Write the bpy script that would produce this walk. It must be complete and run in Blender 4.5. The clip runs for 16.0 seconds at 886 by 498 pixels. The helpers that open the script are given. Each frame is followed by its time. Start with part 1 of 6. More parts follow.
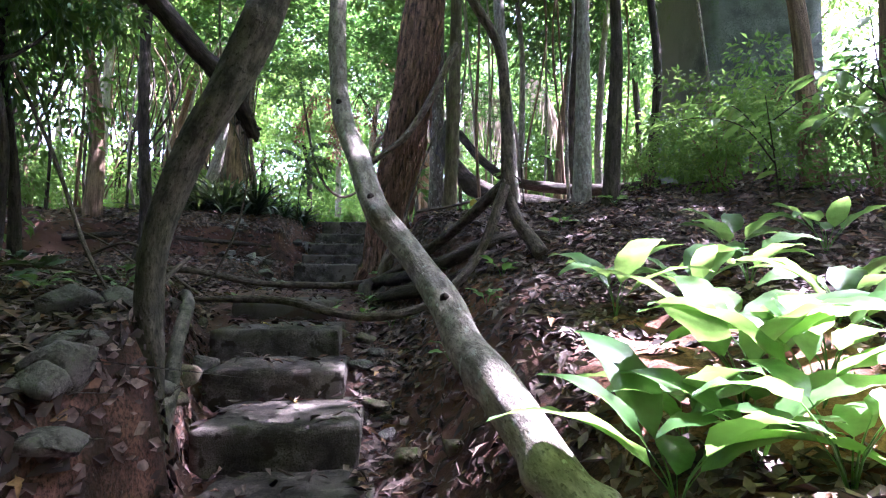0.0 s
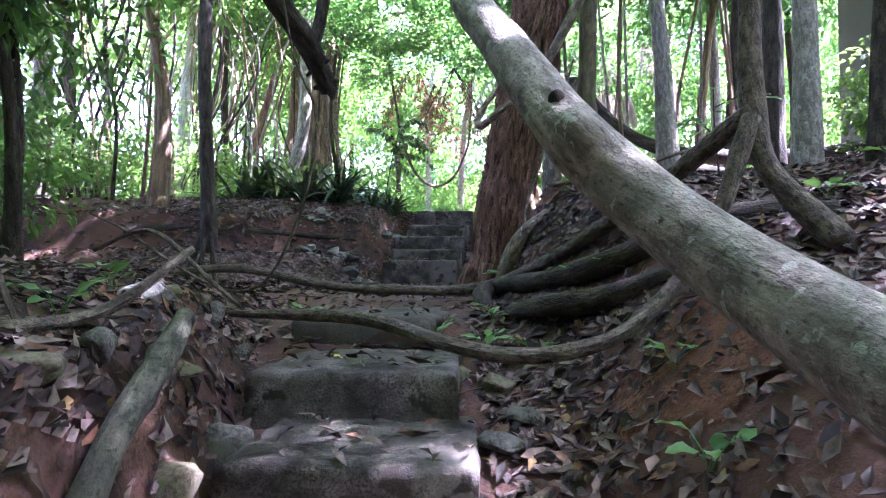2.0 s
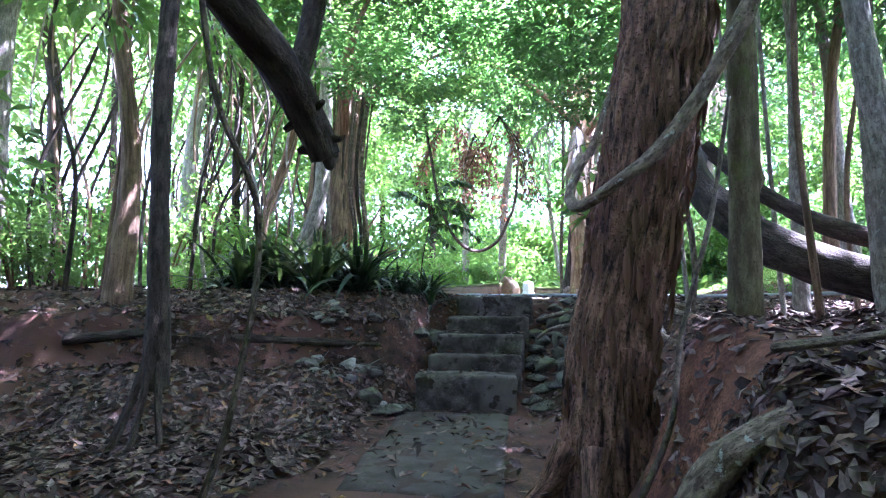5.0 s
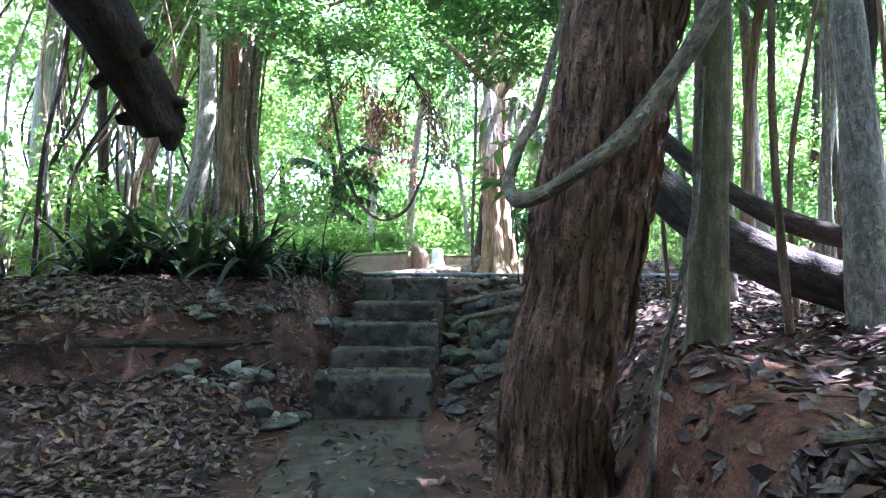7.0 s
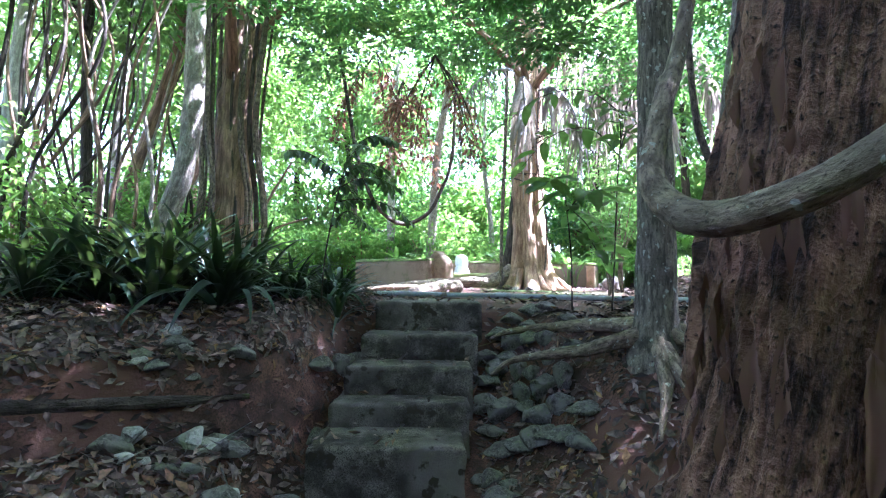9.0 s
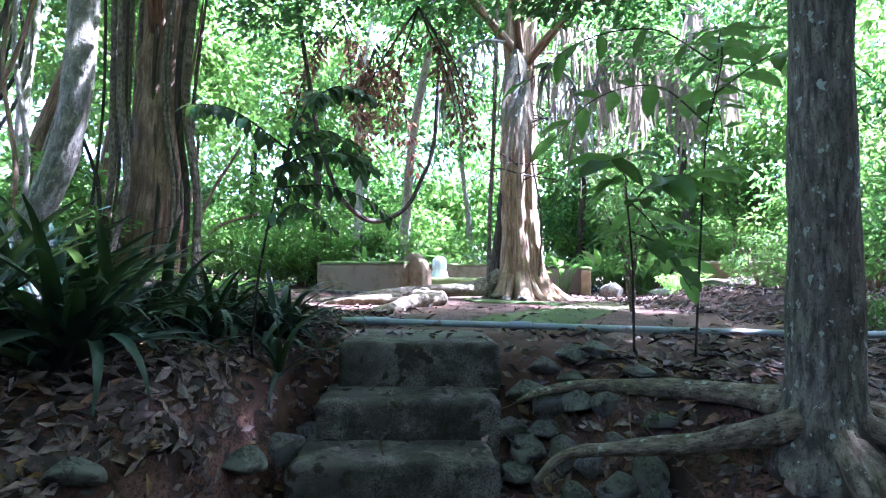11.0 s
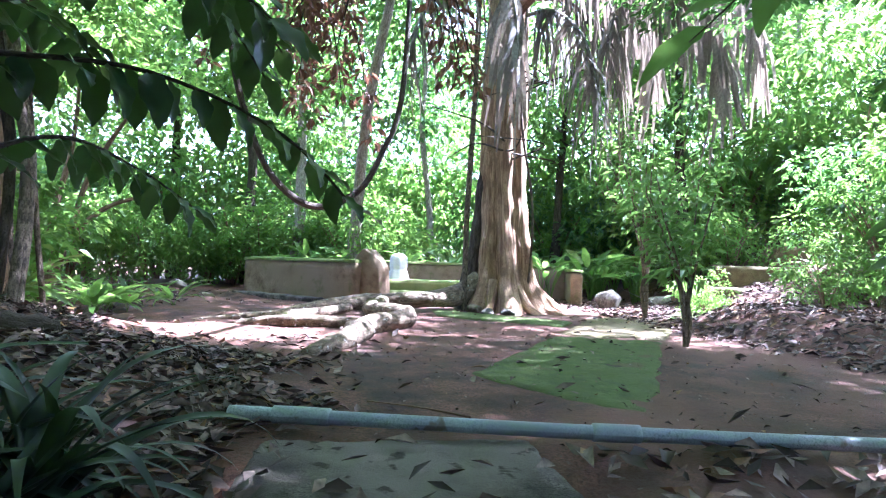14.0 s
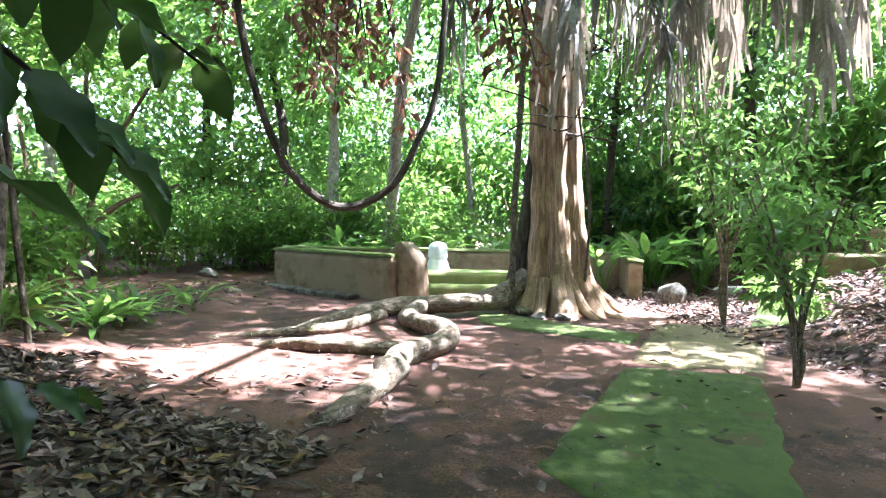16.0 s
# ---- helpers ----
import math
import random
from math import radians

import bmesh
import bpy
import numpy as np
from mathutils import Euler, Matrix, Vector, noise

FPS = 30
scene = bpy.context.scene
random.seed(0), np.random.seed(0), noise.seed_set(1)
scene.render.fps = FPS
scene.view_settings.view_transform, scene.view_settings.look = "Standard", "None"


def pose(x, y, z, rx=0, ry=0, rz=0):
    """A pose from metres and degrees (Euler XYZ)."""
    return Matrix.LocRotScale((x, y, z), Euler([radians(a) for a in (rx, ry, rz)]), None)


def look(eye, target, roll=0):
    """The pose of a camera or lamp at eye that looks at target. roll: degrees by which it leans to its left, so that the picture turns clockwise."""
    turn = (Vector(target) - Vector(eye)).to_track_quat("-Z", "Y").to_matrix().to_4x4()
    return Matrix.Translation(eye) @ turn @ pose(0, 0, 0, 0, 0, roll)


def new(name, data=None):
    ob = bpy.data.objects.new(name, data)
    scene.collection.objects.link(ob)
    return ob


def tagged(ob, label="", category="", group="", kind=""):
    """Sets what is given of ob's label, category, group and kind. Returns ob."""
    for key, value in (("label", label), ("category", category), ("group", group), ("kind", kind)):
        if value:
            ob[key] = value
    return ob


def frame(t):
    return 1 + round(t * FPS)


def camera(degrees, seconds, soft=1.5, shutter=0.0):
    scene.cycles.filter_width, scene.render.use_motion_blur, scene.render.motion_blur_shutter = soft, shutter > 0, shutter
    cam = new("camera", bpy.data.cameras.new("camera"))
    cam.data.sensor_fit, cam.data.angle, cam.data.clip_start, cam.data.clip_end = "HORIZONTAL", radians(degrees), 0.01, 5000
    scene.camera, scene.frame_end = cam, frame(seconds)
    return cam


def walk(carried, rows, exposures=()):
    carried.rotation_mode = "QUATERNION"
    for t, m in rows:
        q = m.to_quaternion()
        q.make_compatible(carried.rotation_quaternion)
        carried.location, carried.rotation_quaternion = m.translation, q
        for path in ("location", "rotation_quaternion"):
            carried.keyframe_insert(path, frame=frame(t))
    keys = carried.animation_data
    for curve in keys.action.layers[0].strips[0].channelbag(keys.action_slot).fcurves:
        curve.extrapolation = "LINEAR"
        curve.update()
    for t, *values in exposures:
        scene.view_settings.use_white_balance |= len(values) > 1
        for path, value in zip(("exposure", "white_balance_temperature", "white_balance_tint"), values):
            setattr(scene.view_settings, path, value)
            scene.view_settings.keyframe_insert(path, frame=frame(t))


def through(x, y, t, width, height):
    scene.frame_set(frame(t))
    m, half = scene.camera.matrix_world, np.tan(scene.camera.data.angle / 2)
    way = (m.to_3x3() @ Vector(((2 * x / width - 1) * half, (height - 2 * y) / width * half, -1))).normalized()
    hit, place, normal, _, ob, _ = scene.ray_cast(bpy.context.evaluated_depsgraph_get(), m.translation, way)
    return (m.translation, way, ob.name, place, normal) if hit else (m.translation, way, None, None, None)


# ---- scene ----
cam = camera(74.3, 16.0, 1.2)

PATH = [
    (0, (0.227, -1.714, 1.041), (0.39, 0.278, 1.137), 0.3),
    (0.5, (0.18, -1.33, 1.013), (0.273, 0.667, 1.083), 0.2),
    (1, (0.111, -0.803, 1.029), (0.099, 1.197, 1.082), 0.3),
    (1.5, (-0.01, -0.373, 1.066), (-0.075, 1.625, 1.126), 0.5),
    (2, (-0.064, 0.064, 1.077), (-0.197, 2.058, 1.158), 0.3),
    (2.5, (-0.135, 0.445, 1.1), (-0.324, 2.433, 1.218), 0.7),
    (3, (-0.228, 0.844, 1.215), (-0.409, 2.828, 1.393), 1.1),
    (3.5, (-0.301, 1.168, 1.22), (-0.501, 3.147, 1.429), 0.5),
    (4.2, (-0.371, 1.714, 1.484), (-0.621, 3.684, 1.729), 0.4),
    (6.3, (-0.493, 2.607, 2.017), (-0.689, 4.59, 2.192), 0.3),
    (6.5, (-0.495, 2.685, 2.01), (-0.655, 4.673, 2.167), 0.0),
    (7, (-0.522, 2.949, 2.116), (-0.445, 4.945, 2.212), 0.1),
    (7.5, (-0.522, 3.086, 2.184), (-0.466, 5.083, 2.27), -0.0),
    (8, (-0.542, 3.497, 2.202), (-0.516, 5.494, 2.315), 0.6),
    (8.5, (-0.566, 3.938, 2.299), (-0.558, 5.935, 2.408), 0.6),
    (8.7, (-0.578, 4.097, 2.311), (-0.571, 6.095, 2.413), 0.6),
    (10.8, (-0.773, 6.01, 2.525), (-0.661, 8.005, 2.614), 0.8),
    (11, (-0.792, 6.174, 2.522), (-0.667, 8.168, 2.608), 0.8),
    (11.5, (-0.794, 6.633, 2.52), (-0.648, 8.626, 2.605), 0.9),
    (12, (-0.808, 7.064, 2.503), (-0.568, 9.048, 2.587), 1.3),
    (12.5, (-0.868, 7.491, 2.529), (-0.541, 9.462, 2.625), 1.6),
    (13, (-0.879, 7.804, 2.499), (-0.52, 9.769, 2.595), 1.7),
    (13.5, (-0.87, 8.314, 2.544), (-0.55, 10.286, 2.646), 1.8),
    (14, (-0.857, 8.565, 2.705), (-0.556, 10.542, 2.764), 1.9),
    (14.5, (-0.908, 8.905, 2.748), (-0.529, 10.868, 2.815), 1.7),
    (15, (-0.859, 9.034, 2.946), (-0.516, 11.004, 2.974), 1.0),
    (15.5, (-0.784, 9.274, 3.039), (-0.518, 11.256, 3.036), 1.0),
    (16, (-0.799, 9.458, 3.11), (-0.628, 11.45, 3.045), 1.3),
]
walk(cam, [(t, look(eye, target, roll)) for t, eye, target, roll in PATH], [(0, 4.75, 5300, 41), (1.5, 5.35, 5100, 43), (2.6, 5.5, 5000, 43), (4, 5.2, 4850, 41), (8, 5.25, 4950, 29), (11, 4.72, 4700, 29), (14, 4.55, 4900, 28), (16, 4.42, 5350, 17)])

# ---- light ----
world = bpy.data.worlds.new("sky")
scene.world = world
world.use_nodes = True
wn = world.node_tree
sky = wn.nodes.new("ShaderNodeTexSky")
sky.sky_type, sky.sun_disc = "NISHITA", False
SUN_EL, SUN_AZ = 60.0, 80.0
sky.sun_elevation, sky.sun_rotation = radians(SUN_EL), radians(SUN_AZ)
sky.air_density, sky.dust_density = 1.0, 2.5
wn.nodes["Background"].inputs[1].default_value = 0.095
hazy = wn.nodes.new("ShaderNodeHueSaturation")
hazy.inputs["Saturation"].default_value = 0.6
wn.links.new(sky.outputs[0], hazy.inputs["Color"])
wn.links.new(hazy.outputs[0], wn.nodes["Background"].inputs[0])
sun_data = bpy.data.lights.new("sun", "SUN")
sun_data.energy, sun_data.angle, sun_data.color = 4.8, radians(0.9), (1.0, 0.94, 0.84)
sun_lamp = new("sun", sun_data)
_e, _a = radians(SUN_EL), radians(SUN_AZ)
SUN_DIR = Vector((math.sin(_a) * math.cos(_e), math.cos(_a) * math.cos(_e), math.sin(_e)))
sun_lamp.matrix_world = look(SUN_DIR * 40, (0, 0, 0))


# ---- materials ----
def nodes_of(name):
    m = bpy.data.materials.new(name)
    m.use_nodes = True
    t = m.node_tree
    return m, t.nodes, t.links, t.nodes["Principled BSDF"]


def noise_tex(n, l, vec, scale, detail=5, rough=0.6):
    t = n.new("ShaderNodeTexNoise")
    t.inputs["Scale"].default_value, t.inputs["Detail"].default_value, t.inputs["Roughness"].default_value = scale, detail, rough
    if vec:
        l.new(vec, t.inputs["Vector"])
    return t.outputs["Fac"]


def ramp(n, l, fac, stops):
    r = n.new("ShaderNodeValToRGB")
    e = r.color_ramp.elements
    while len(e) < len(stops):
        e.new(0.5)
    for el, (p, c) in zip(e, stops):
        el.position, el.color = p, (*c, 1)
    l.new(fac, r.inputs[0])
    return r.outputs[0]


def mixc(n, l, fac, a, b, kind="MIX"):
    m = n.new("ShaderNodeMix")
    m.data_type, m.blend_type = "RGBA", kind
    for v, i in ((fac, 0), (a, 6), (b, 7)):
        if hasattr(v, "default_value"):
            l.new(v, m.inputs[i])
        else:
            m.inputs[i].default_value = v if i == 0 else (*v, 1)
    return m.outputs[2]


def step_of(n, l, fac, lo, hi):
    r = n.new("ShaderNodeMapRange")
    r.inputs[1].default_value, r.inputs[2].default_value = lo, hi
    l.new(fac, r.inputs[0])
    return r.outputs[0]


def bump(n, l, bs, heights, dist=0.02):
    last = None
    for h, s in heights:
        b = n.new("ShaderNodeBump")
        b.inputs["Strength"].default_value, b.inputs["Distance"].default_value = s, dist
        l.new(h, b.inputs["Height"])
        if last:
            l.new(last, b.inputs["Normal"])
        last = b.outputs[0]
    l.new(last, bs.inputs["Normal"])


def mapped(n, l, out, scale):
    m = n.new("ShaderNodeMapping")
    m.inputs["Scale"].default_value = scale
    l.new(n.new("ShaderNodeTexCoord").outputs[out], m.inputs[0])
    return m.outputs[0]


def bark(name, dark, light, along=3.0, around=22.0, lichen=0.0, lichen_col=(0.33, 0.335, 0.285), moss=0.0, depth=0.6, rough=0.85):
    """Bark that follows the trunk: u runs round it and v along it, in metres."""
    m, n, l, bs = nodes_of(name)
    uv = mapped(n, l, "UV", (around, along, 1))
    a = noise_tex(n, l, uv, 1.0, 7, 0.65)
    b = noise_tex(n, l, mapped(n, l, "UV", (5, 5, 5)), 1.0, 4)
    c = noise_tex(n, l, mapped(n, l, "UV", (70, 50, 1)), 1.0, 3)
    col = ramp(n, l, a, [(0.4, dark), (0.5, tuple((p + q) / 2 for p, q in zip(dark, light))), (0.6, light)])
    col = mixc(n, l, step_of(n, l, b, 0.5, 0.66), col, tuple(v * 0.45 for v in light))
    col = mixc(n, l, step_of(n, l, c, 0.56, 0.68), col, tuple(v * 0.6 for v in dark))
    if lichen:
        patch = noise_tex(n, l, mapped(n, l, "Object", (24, 24, 20)), 1.0, 4, 0.6)
        col = mixc(n, l, step_of(n, l, patch, 0.65 - lichen, 0.67 - lichen), col, lichen_col)
    if moss:
        patch = noise_tex(n, l, mapped(n, l, "Object", (3, 3, 2)), 1.0, 6, 0.7)
        col = mixc(n, l, step_of(n, l, patch, 0.65 - moss, 0.8 - moss), col, (0.10, 0.13, 0.03))
    l.new(col, bs.inputs["Base Color"])
    bs.inputs["Roughness"].default_value = rough
    bs.inputs["Specular IOR Level"].default_value = 0.25
    bump(n, l, bs, [(a, depth), (c, depth * 0.6)], 0.03)
    return m


def leafy(name, stops, through=0.45, rough=0.4, spec=0.4, tint=(0.42, 0.68, 0.13)):
    """Leaves: the colour differs from leaf to leaf, and light shines through them."""
    m, n, l, bs = nodes_of(name)
    add = n.new("ShaderNodeMath")
    l.new(n.new("ShaderNodeNewGeometry").outputs["Random Per Island"], add.inputs[0])
    l.new(n.new("ShaderNodeObjectInfo").outputs["Random"], add.inputs[1])
    fr = n.new("ShaderNodeMath")
    fr.operation = "FRACT"
    l.new(add.outputs[0], fr.inputs[0])
    col = ramp(n, l, fr.outputs[0], stops)
    spot = noise_tex(n, l, mapped(n, l, "Object", (22, 22, 22)), 1.0, 3)
    col = mixc(n, l, step_of(n, l, spot, 0.35, 0.8), col, tuple(v * 0.6 for v in stops[0][1]))
    l.new(col, bs.inputs["Base Color"])
    bs.inputs["Roughness"].default_value, bs.inputs["Specular IOR Level"].default_value = rough, spec
    if through:
        tr = n.new("ShaderNodeBsdfTranslucent")
        l.new(mixc(n, l, 0.5, col, tint), tr.inputs[0])
        mix = n.new("ShaderNodeMixShader")
        mix.inputs[0].default_value = through
        l.new(bs.outputs[0], mix.inputs[1])
        l.new(tr.outputs[0], mix.inputs[2])
        l.new(mix.outputs[0], n["Material Output"].inputs[0])
    return m


def grainy(name, stops, scale=8.0, fine=90.0, rough=0.85, depth=0.5, moss=0.0, moss_col=(0.09, 0.14, 0.03), spots=None, spec=0.3):
    """Stone, earth, cement: broad stains, fine grain, and moss where asked for."""
    m, n, l, bs = nodes_of(name)
    ob = mapped(n, l, "Object", (1, 1, 1))
    stops = [(0.5 + (p - 0.55) * 0.5, c) for p, c in stops]
    a = noise_tex(n, l, ob, scale, 6, 0.65)
    b = noise_tex(n, l, ob, fine, 4, 0.7)
    big = noise_tex(n, l, ob, scale * 0.18, 4)
    col = ramp(n, l, a, stops)
    col = mixc(n, l, step_of(n, l, b, 0.45, 0.65), col, tuple(v * 0.7 for v in stops[0][1]))
    col = mixc(n, l, step_of(n, l, big, 0.45, 0.62), col, tuple(v * 0.7 for v in stops[-1][1]))
    if spots:
        s = noise_tex(n, l, ob, spots[0], 3, 0.5)
        col = mixc(n, l, step_of(n, l, s, spots[1], spots[1] + 0.05), col, spots[2])
    if moss:
        s = noise_tex(n, l, ob, 2.6, 8, 0.72)
        col = mixc(n, l, step_of(n, l, s, 0.62 - moss, 0.78 - moss), col, moss_col)
    l.new(col, bs.inputs["Base Color"])
    r = step_of(n, l, a, 0.0, 1.0)
    rr = n.new("ShaderNodeMapRange")
    rr.inputs[3].default_value, rr.inputs[4].default_value = rough - 0.12, min(1, rough + 0.1)
    l.new(r, rr.inputs[0])
    l.new(rr.outputs[0], bs.inputs["Roughness"])
    bs.inputs["Specular IOR Level"].default_value = spec
    bump(n, l, bs, [(a, depth), (b, depth * 0.6)], 0.015)
    return m


M = {}
M["soil"] = grainy("soil", [(0.3, (0.022, 0.011, 0.008)), (0.55, (0.08, 0.037, 0.026)), (0.75, (0.155, 0.074, 0.052))], 3.5, 70, 0.85, 0.7, spots=(34, 0.68, (0.10, 0.075, 0.055)))
M["clay"] = grainy("red clay", [(0.3, (0.05, 0.019, 0.012)), (0.55, (0.135, 0.052, 0.03)), (0.75, (0.25, 0.11, 0.065))], 6, 60, 0.9, 0.9, spots=(22, 0.66, (0.06, 0.035, 0.025)))
M["cement"] = grainy("old cement", [(0.3, (0.026, 0.021, 0.0175)), (0.55, (0.088, 0.073, 0.063)), (0.8, (0.21, 0.18, 0.155))], 5, 110, 0.9, 0.8, spots=(9, 0.6, (0.035, 0.026, 0.02)))
M["path"] = grainy("grey path cement", [(0.3, (0.042, 0.039, 0.035)), (0.55, (0.105, 0.1, 0.092)), (0.8, (0.19, 0.18, 0.168))], 4, 110, 0.75, 0.5, spots=(7, 0.62, (0.07, 0.055, 0.045)))
M["path_mud"] = grainy("muddy path cement", [(0.3, (0.032, 0.025, 0.02)), (0.55, (0.075, 0.062, 0.052)), (0.8, (0.13, 0.112, 0.096))], 5, 110, 0.8, 0.5, spots=(6, 0.55, (0.06, 0.036, 0.026)))
M["moss"] = grainy("moss", [(0.3, (0.055, 0.075, 0.022)), (0.55, (0.085, 0.12, 0.03)), (0.8, (0.12, 0.155, 0.042))], 9, 160, 0.95, 0.9, spots=(2.6, 0.62, (0.10, 0.085, 0.04)))
M["wornmoss"] = grainy("worn mossy cement", [(0.3, (0.10, 0.07, 0.04)), (0.55, (0.15, 0.12, 0.06)), (0.8, (0.20, 0.17, 0.09))], 5, 120, 0.9, 0.6, moss=0.06, moss_col=(0.09, 0.11, 0.03))
M["tomb"] = grainy("tomb plaster", [(0.3, (0.12, 0.08, 0.05)), (0.55, (0.22, 0.16, 0.10)), (0.8, (0.30, 0.22, 0.15))], 4, 90, 0.9, 0.6, moss=0.08, moss_col=(0.09, 0.10, 0.03))
M["tombtop"] = grainy("mossy coping", [(0.3, (0.08, 0.10, 0.03)), (0.6, (0.14, 0.20, 0.04)), (0.8, (0.24, 0.27, 0.10))], 6, 120, 0.95, 0.8)
M["stone"] = grainy("field stone", [(0.3, (0.05, 0.045, 0.039)), (0.55, (0.125, 0.113, 0.099)), (0.8, (0.24, 0.22, 0.195))], 7, 80, 0.85, 0.7, moss=0.03)
M["palestone"] = grainy("pale stone", [(0.3, (0.20, 0.19, 0.17)), (0.55, (0.36, 0.34, 0.31)), (0.8, (0.48, 0.46, 0.42))], 7, 80, 0.85, 0.6)
M["brownstone"] = grainy("brown stone", [(0.3, (0.08, 0.062, 0.038)), (0.55, (0.16, 0.128, 0.085)), (0.8, (0.24, 0.20, 0.14))], 6, 80, 0.8, 0.5, moss=0.09)
M["monument"] = grainy("monument stone", [(0.3, (0.07, 0.08, 0.075)), (0.55, (0.15, 0.16, 0.155)), (0.8, (0.22, 0.23, 0.22))], 3, 70, 0.9, 0.5, moss=0.04)
M["cloth"] = grainy("white cloth", [(0.3, (0.55, 0.55, 0.62)), (0.6, (0.72, 0.72, 0.76)), (0.8, (0.82, 0.82, 0.85))], 5, 200, 0.95, 0.2)
M["pipe"] = grainy("grey plastic pipe", [(0.3, (0.22, 0.25, 0.30)), (0.6, (0.30, 0.34, 0.40)), (0.8, (0.38, 0.42, 0.48))], 4, 140, 0.5, 0.08, spots=(9, 0.64, (0.13, 0.11, 0.09)), spec=0.5)
M["grey_bark"] = bark("grey bark", (0.14, 0.12, 0.10), (0.36, 0.32, 0.27), 10, 24, 0.035, depth=0.55)
M["lean_bark"] = bark("mottled bark", (0.035, 0.034, 0.025), (0.135, 0.125, 0.092), 9, 18, 0.0, moss=0.05, depth=0.5)
M["dark_bark"] = bark("dark bark", (0.02, 0.016, 0.013), (0.085, 0.065, 0.05), 6, 20, 0.0, moss=0.03, depth=0.8)
M["red_bark"] = bark("flaking red bark", (0.022, 0.012, 0.009), (0.30, 0.165, 0.105), 4.0, 24, 0.0, moss=0.02, depth=1.0)
M["brown_bark"] = bark("brown bark", (0.10, 0.065, 0.042), (0.29, 0.19, 0.125), 2.4, 18, 0.0, depth=0.7)
M["buttress_bark"] = bark("orange-brown bark", (0.15, 0.09, 0.055), (0.44, 0.30, 0.19), 2.4, 18, 0.0, depth=0.7)
M["post_bark"] = bark("smooth mossy bark", (0.10, 0.08, 0.05), (0.22, 0.18, 0.11), 5, 12, 0.0, moss=0.12, depth=0.35)
M["vine_bark"] = bark("vine bark", (0.045, 0.036, 0.028), (0.17, 0.135, 0.10), 14, 30, 0.0, depth=0.6)
M["root_bark"] = bark("root bark", (0.08, 0.06, 0.042), (0.27, 0.21, 0.15), 12, 26, 0.02, moss=0.03, depth=0.6)
M["trunk_bark"] = bark("grey-brown bark", (0.055, 0.046, 0.036), (0.21, 0.18, 0.14), 7, 20, 0.03, moss=0.03, depth=0.6)
M["pale_bark"] = bark("pale bark", (0.20, 0.19, 0.165), (0.42, 0.40, 0.355), 5, 14, 0.03, depth=0.4)
G = lambda r, g, b: (r * 0.9, g, b * 1.7) if g > r else (r, g, b)
M["leaf"] = leafy("forest leaves", [(0.0, G(0.022, 0.055, 0.012)), (0.45, G(0.045, 0.105, 0.018)), (0.8, G(0.085, 0.16, 0.025)), (1.0, G(0.14, 0.20, 0.03))])
M["bright"] = leafy("sunny leaves", [(0.0, G(0.05, 0.11, 0.015)), (0.5, G(0.10, 0.19, 0.022)), (0.85, G(0.17, 0.25, 0.03)), (1.0, G(0.26, 0.27, 0.04))], 0.5)
M["bluegreen"] = leafy("deep green leaves", [(0.0, G(0.012, 0.04, 0.014)), (0.5, G(0.026, 0.075, 0.024)), (1.0, G(0.06, 0.13, 0.03))], 0.4, 0.35, 0.5, (0.3, 0.6, 0.1))
M["glossy"] = leafy("glossy leaves", [(0.0, G(0.008, 0.024, 0.008)), (0.6, G(0.016, 0.045, 0.012)), (1.0, G(0.035, 0.08, 0.016))], 0.15, 0.3, 0.5)
M["lily"] = leafy("broad pale green leaves", [(0.0, G(0.06, 0.14, 0.025)), (0.6, G(0.10, 0.21, 0.035)), (1.0, G(0.16, 0.28, 0.05))], 0.4, 0.35, 0.5)
M["strap"] = leafy("dark strap leaves", [(0.0, G(0.006, 0.016, 0.008)), (0.7, G(0.012, 0.028, 0.012)), (1.0, G(0.028, 0.056, 0.017))], 0.06, 0.4, 0.4)
M["redbrown"] = leafy("red-brown dry leaves", [(0.0, G(0.09, 0.045, 0.03)), (0.6, G(0.17, 0.085, 0.055)), (1.0, G(0.25, 0.15, 0.10))], 0.3, 0.5, 0.3, (0.4, 0.17, 0.1))
M["dryfrond"] = leafy("dry palm fronds", [(0.0, G(0.12, 0.11, 0.105)), (0.6, G(0.24, 0.225, 0.21)), (1.0, G(0.36, 0.32, 0.28))], 0.25, 0.7, 0.2, (0.4, 0.3, 0.2))
M["litter"] = leafy("dead leaves", [(0.0, G(0.02, 0.013, 0.011)), (0.28, G(0.06, 0.038, 0.033)), (0.52, G(0.145, 0.097, 0.084)), (0.8, G(0.30, 0.222, 0.196)), (0.96, G(0.22, 0.105, 0.06)), (1.0, G(0.36, 0.23, 0.09))], 0.0, 0.6, 0.22)
M["yellow"] = leafy("yellow leaf", [(0.0, G(0.60, 0.40, 0.03)), (1.0, G(0.66, 0.46, 0.05))], 0.2, 0.4, 0.4)
M["grass"] = leafy("grass blades", [(0.0, G(0.05, 0.10, 0.015)), (1.0, G(0.13, 0.19, 0.03))], 0.4)

# ---- mesh helpers ----
RNG = np.random.default_rng(7)


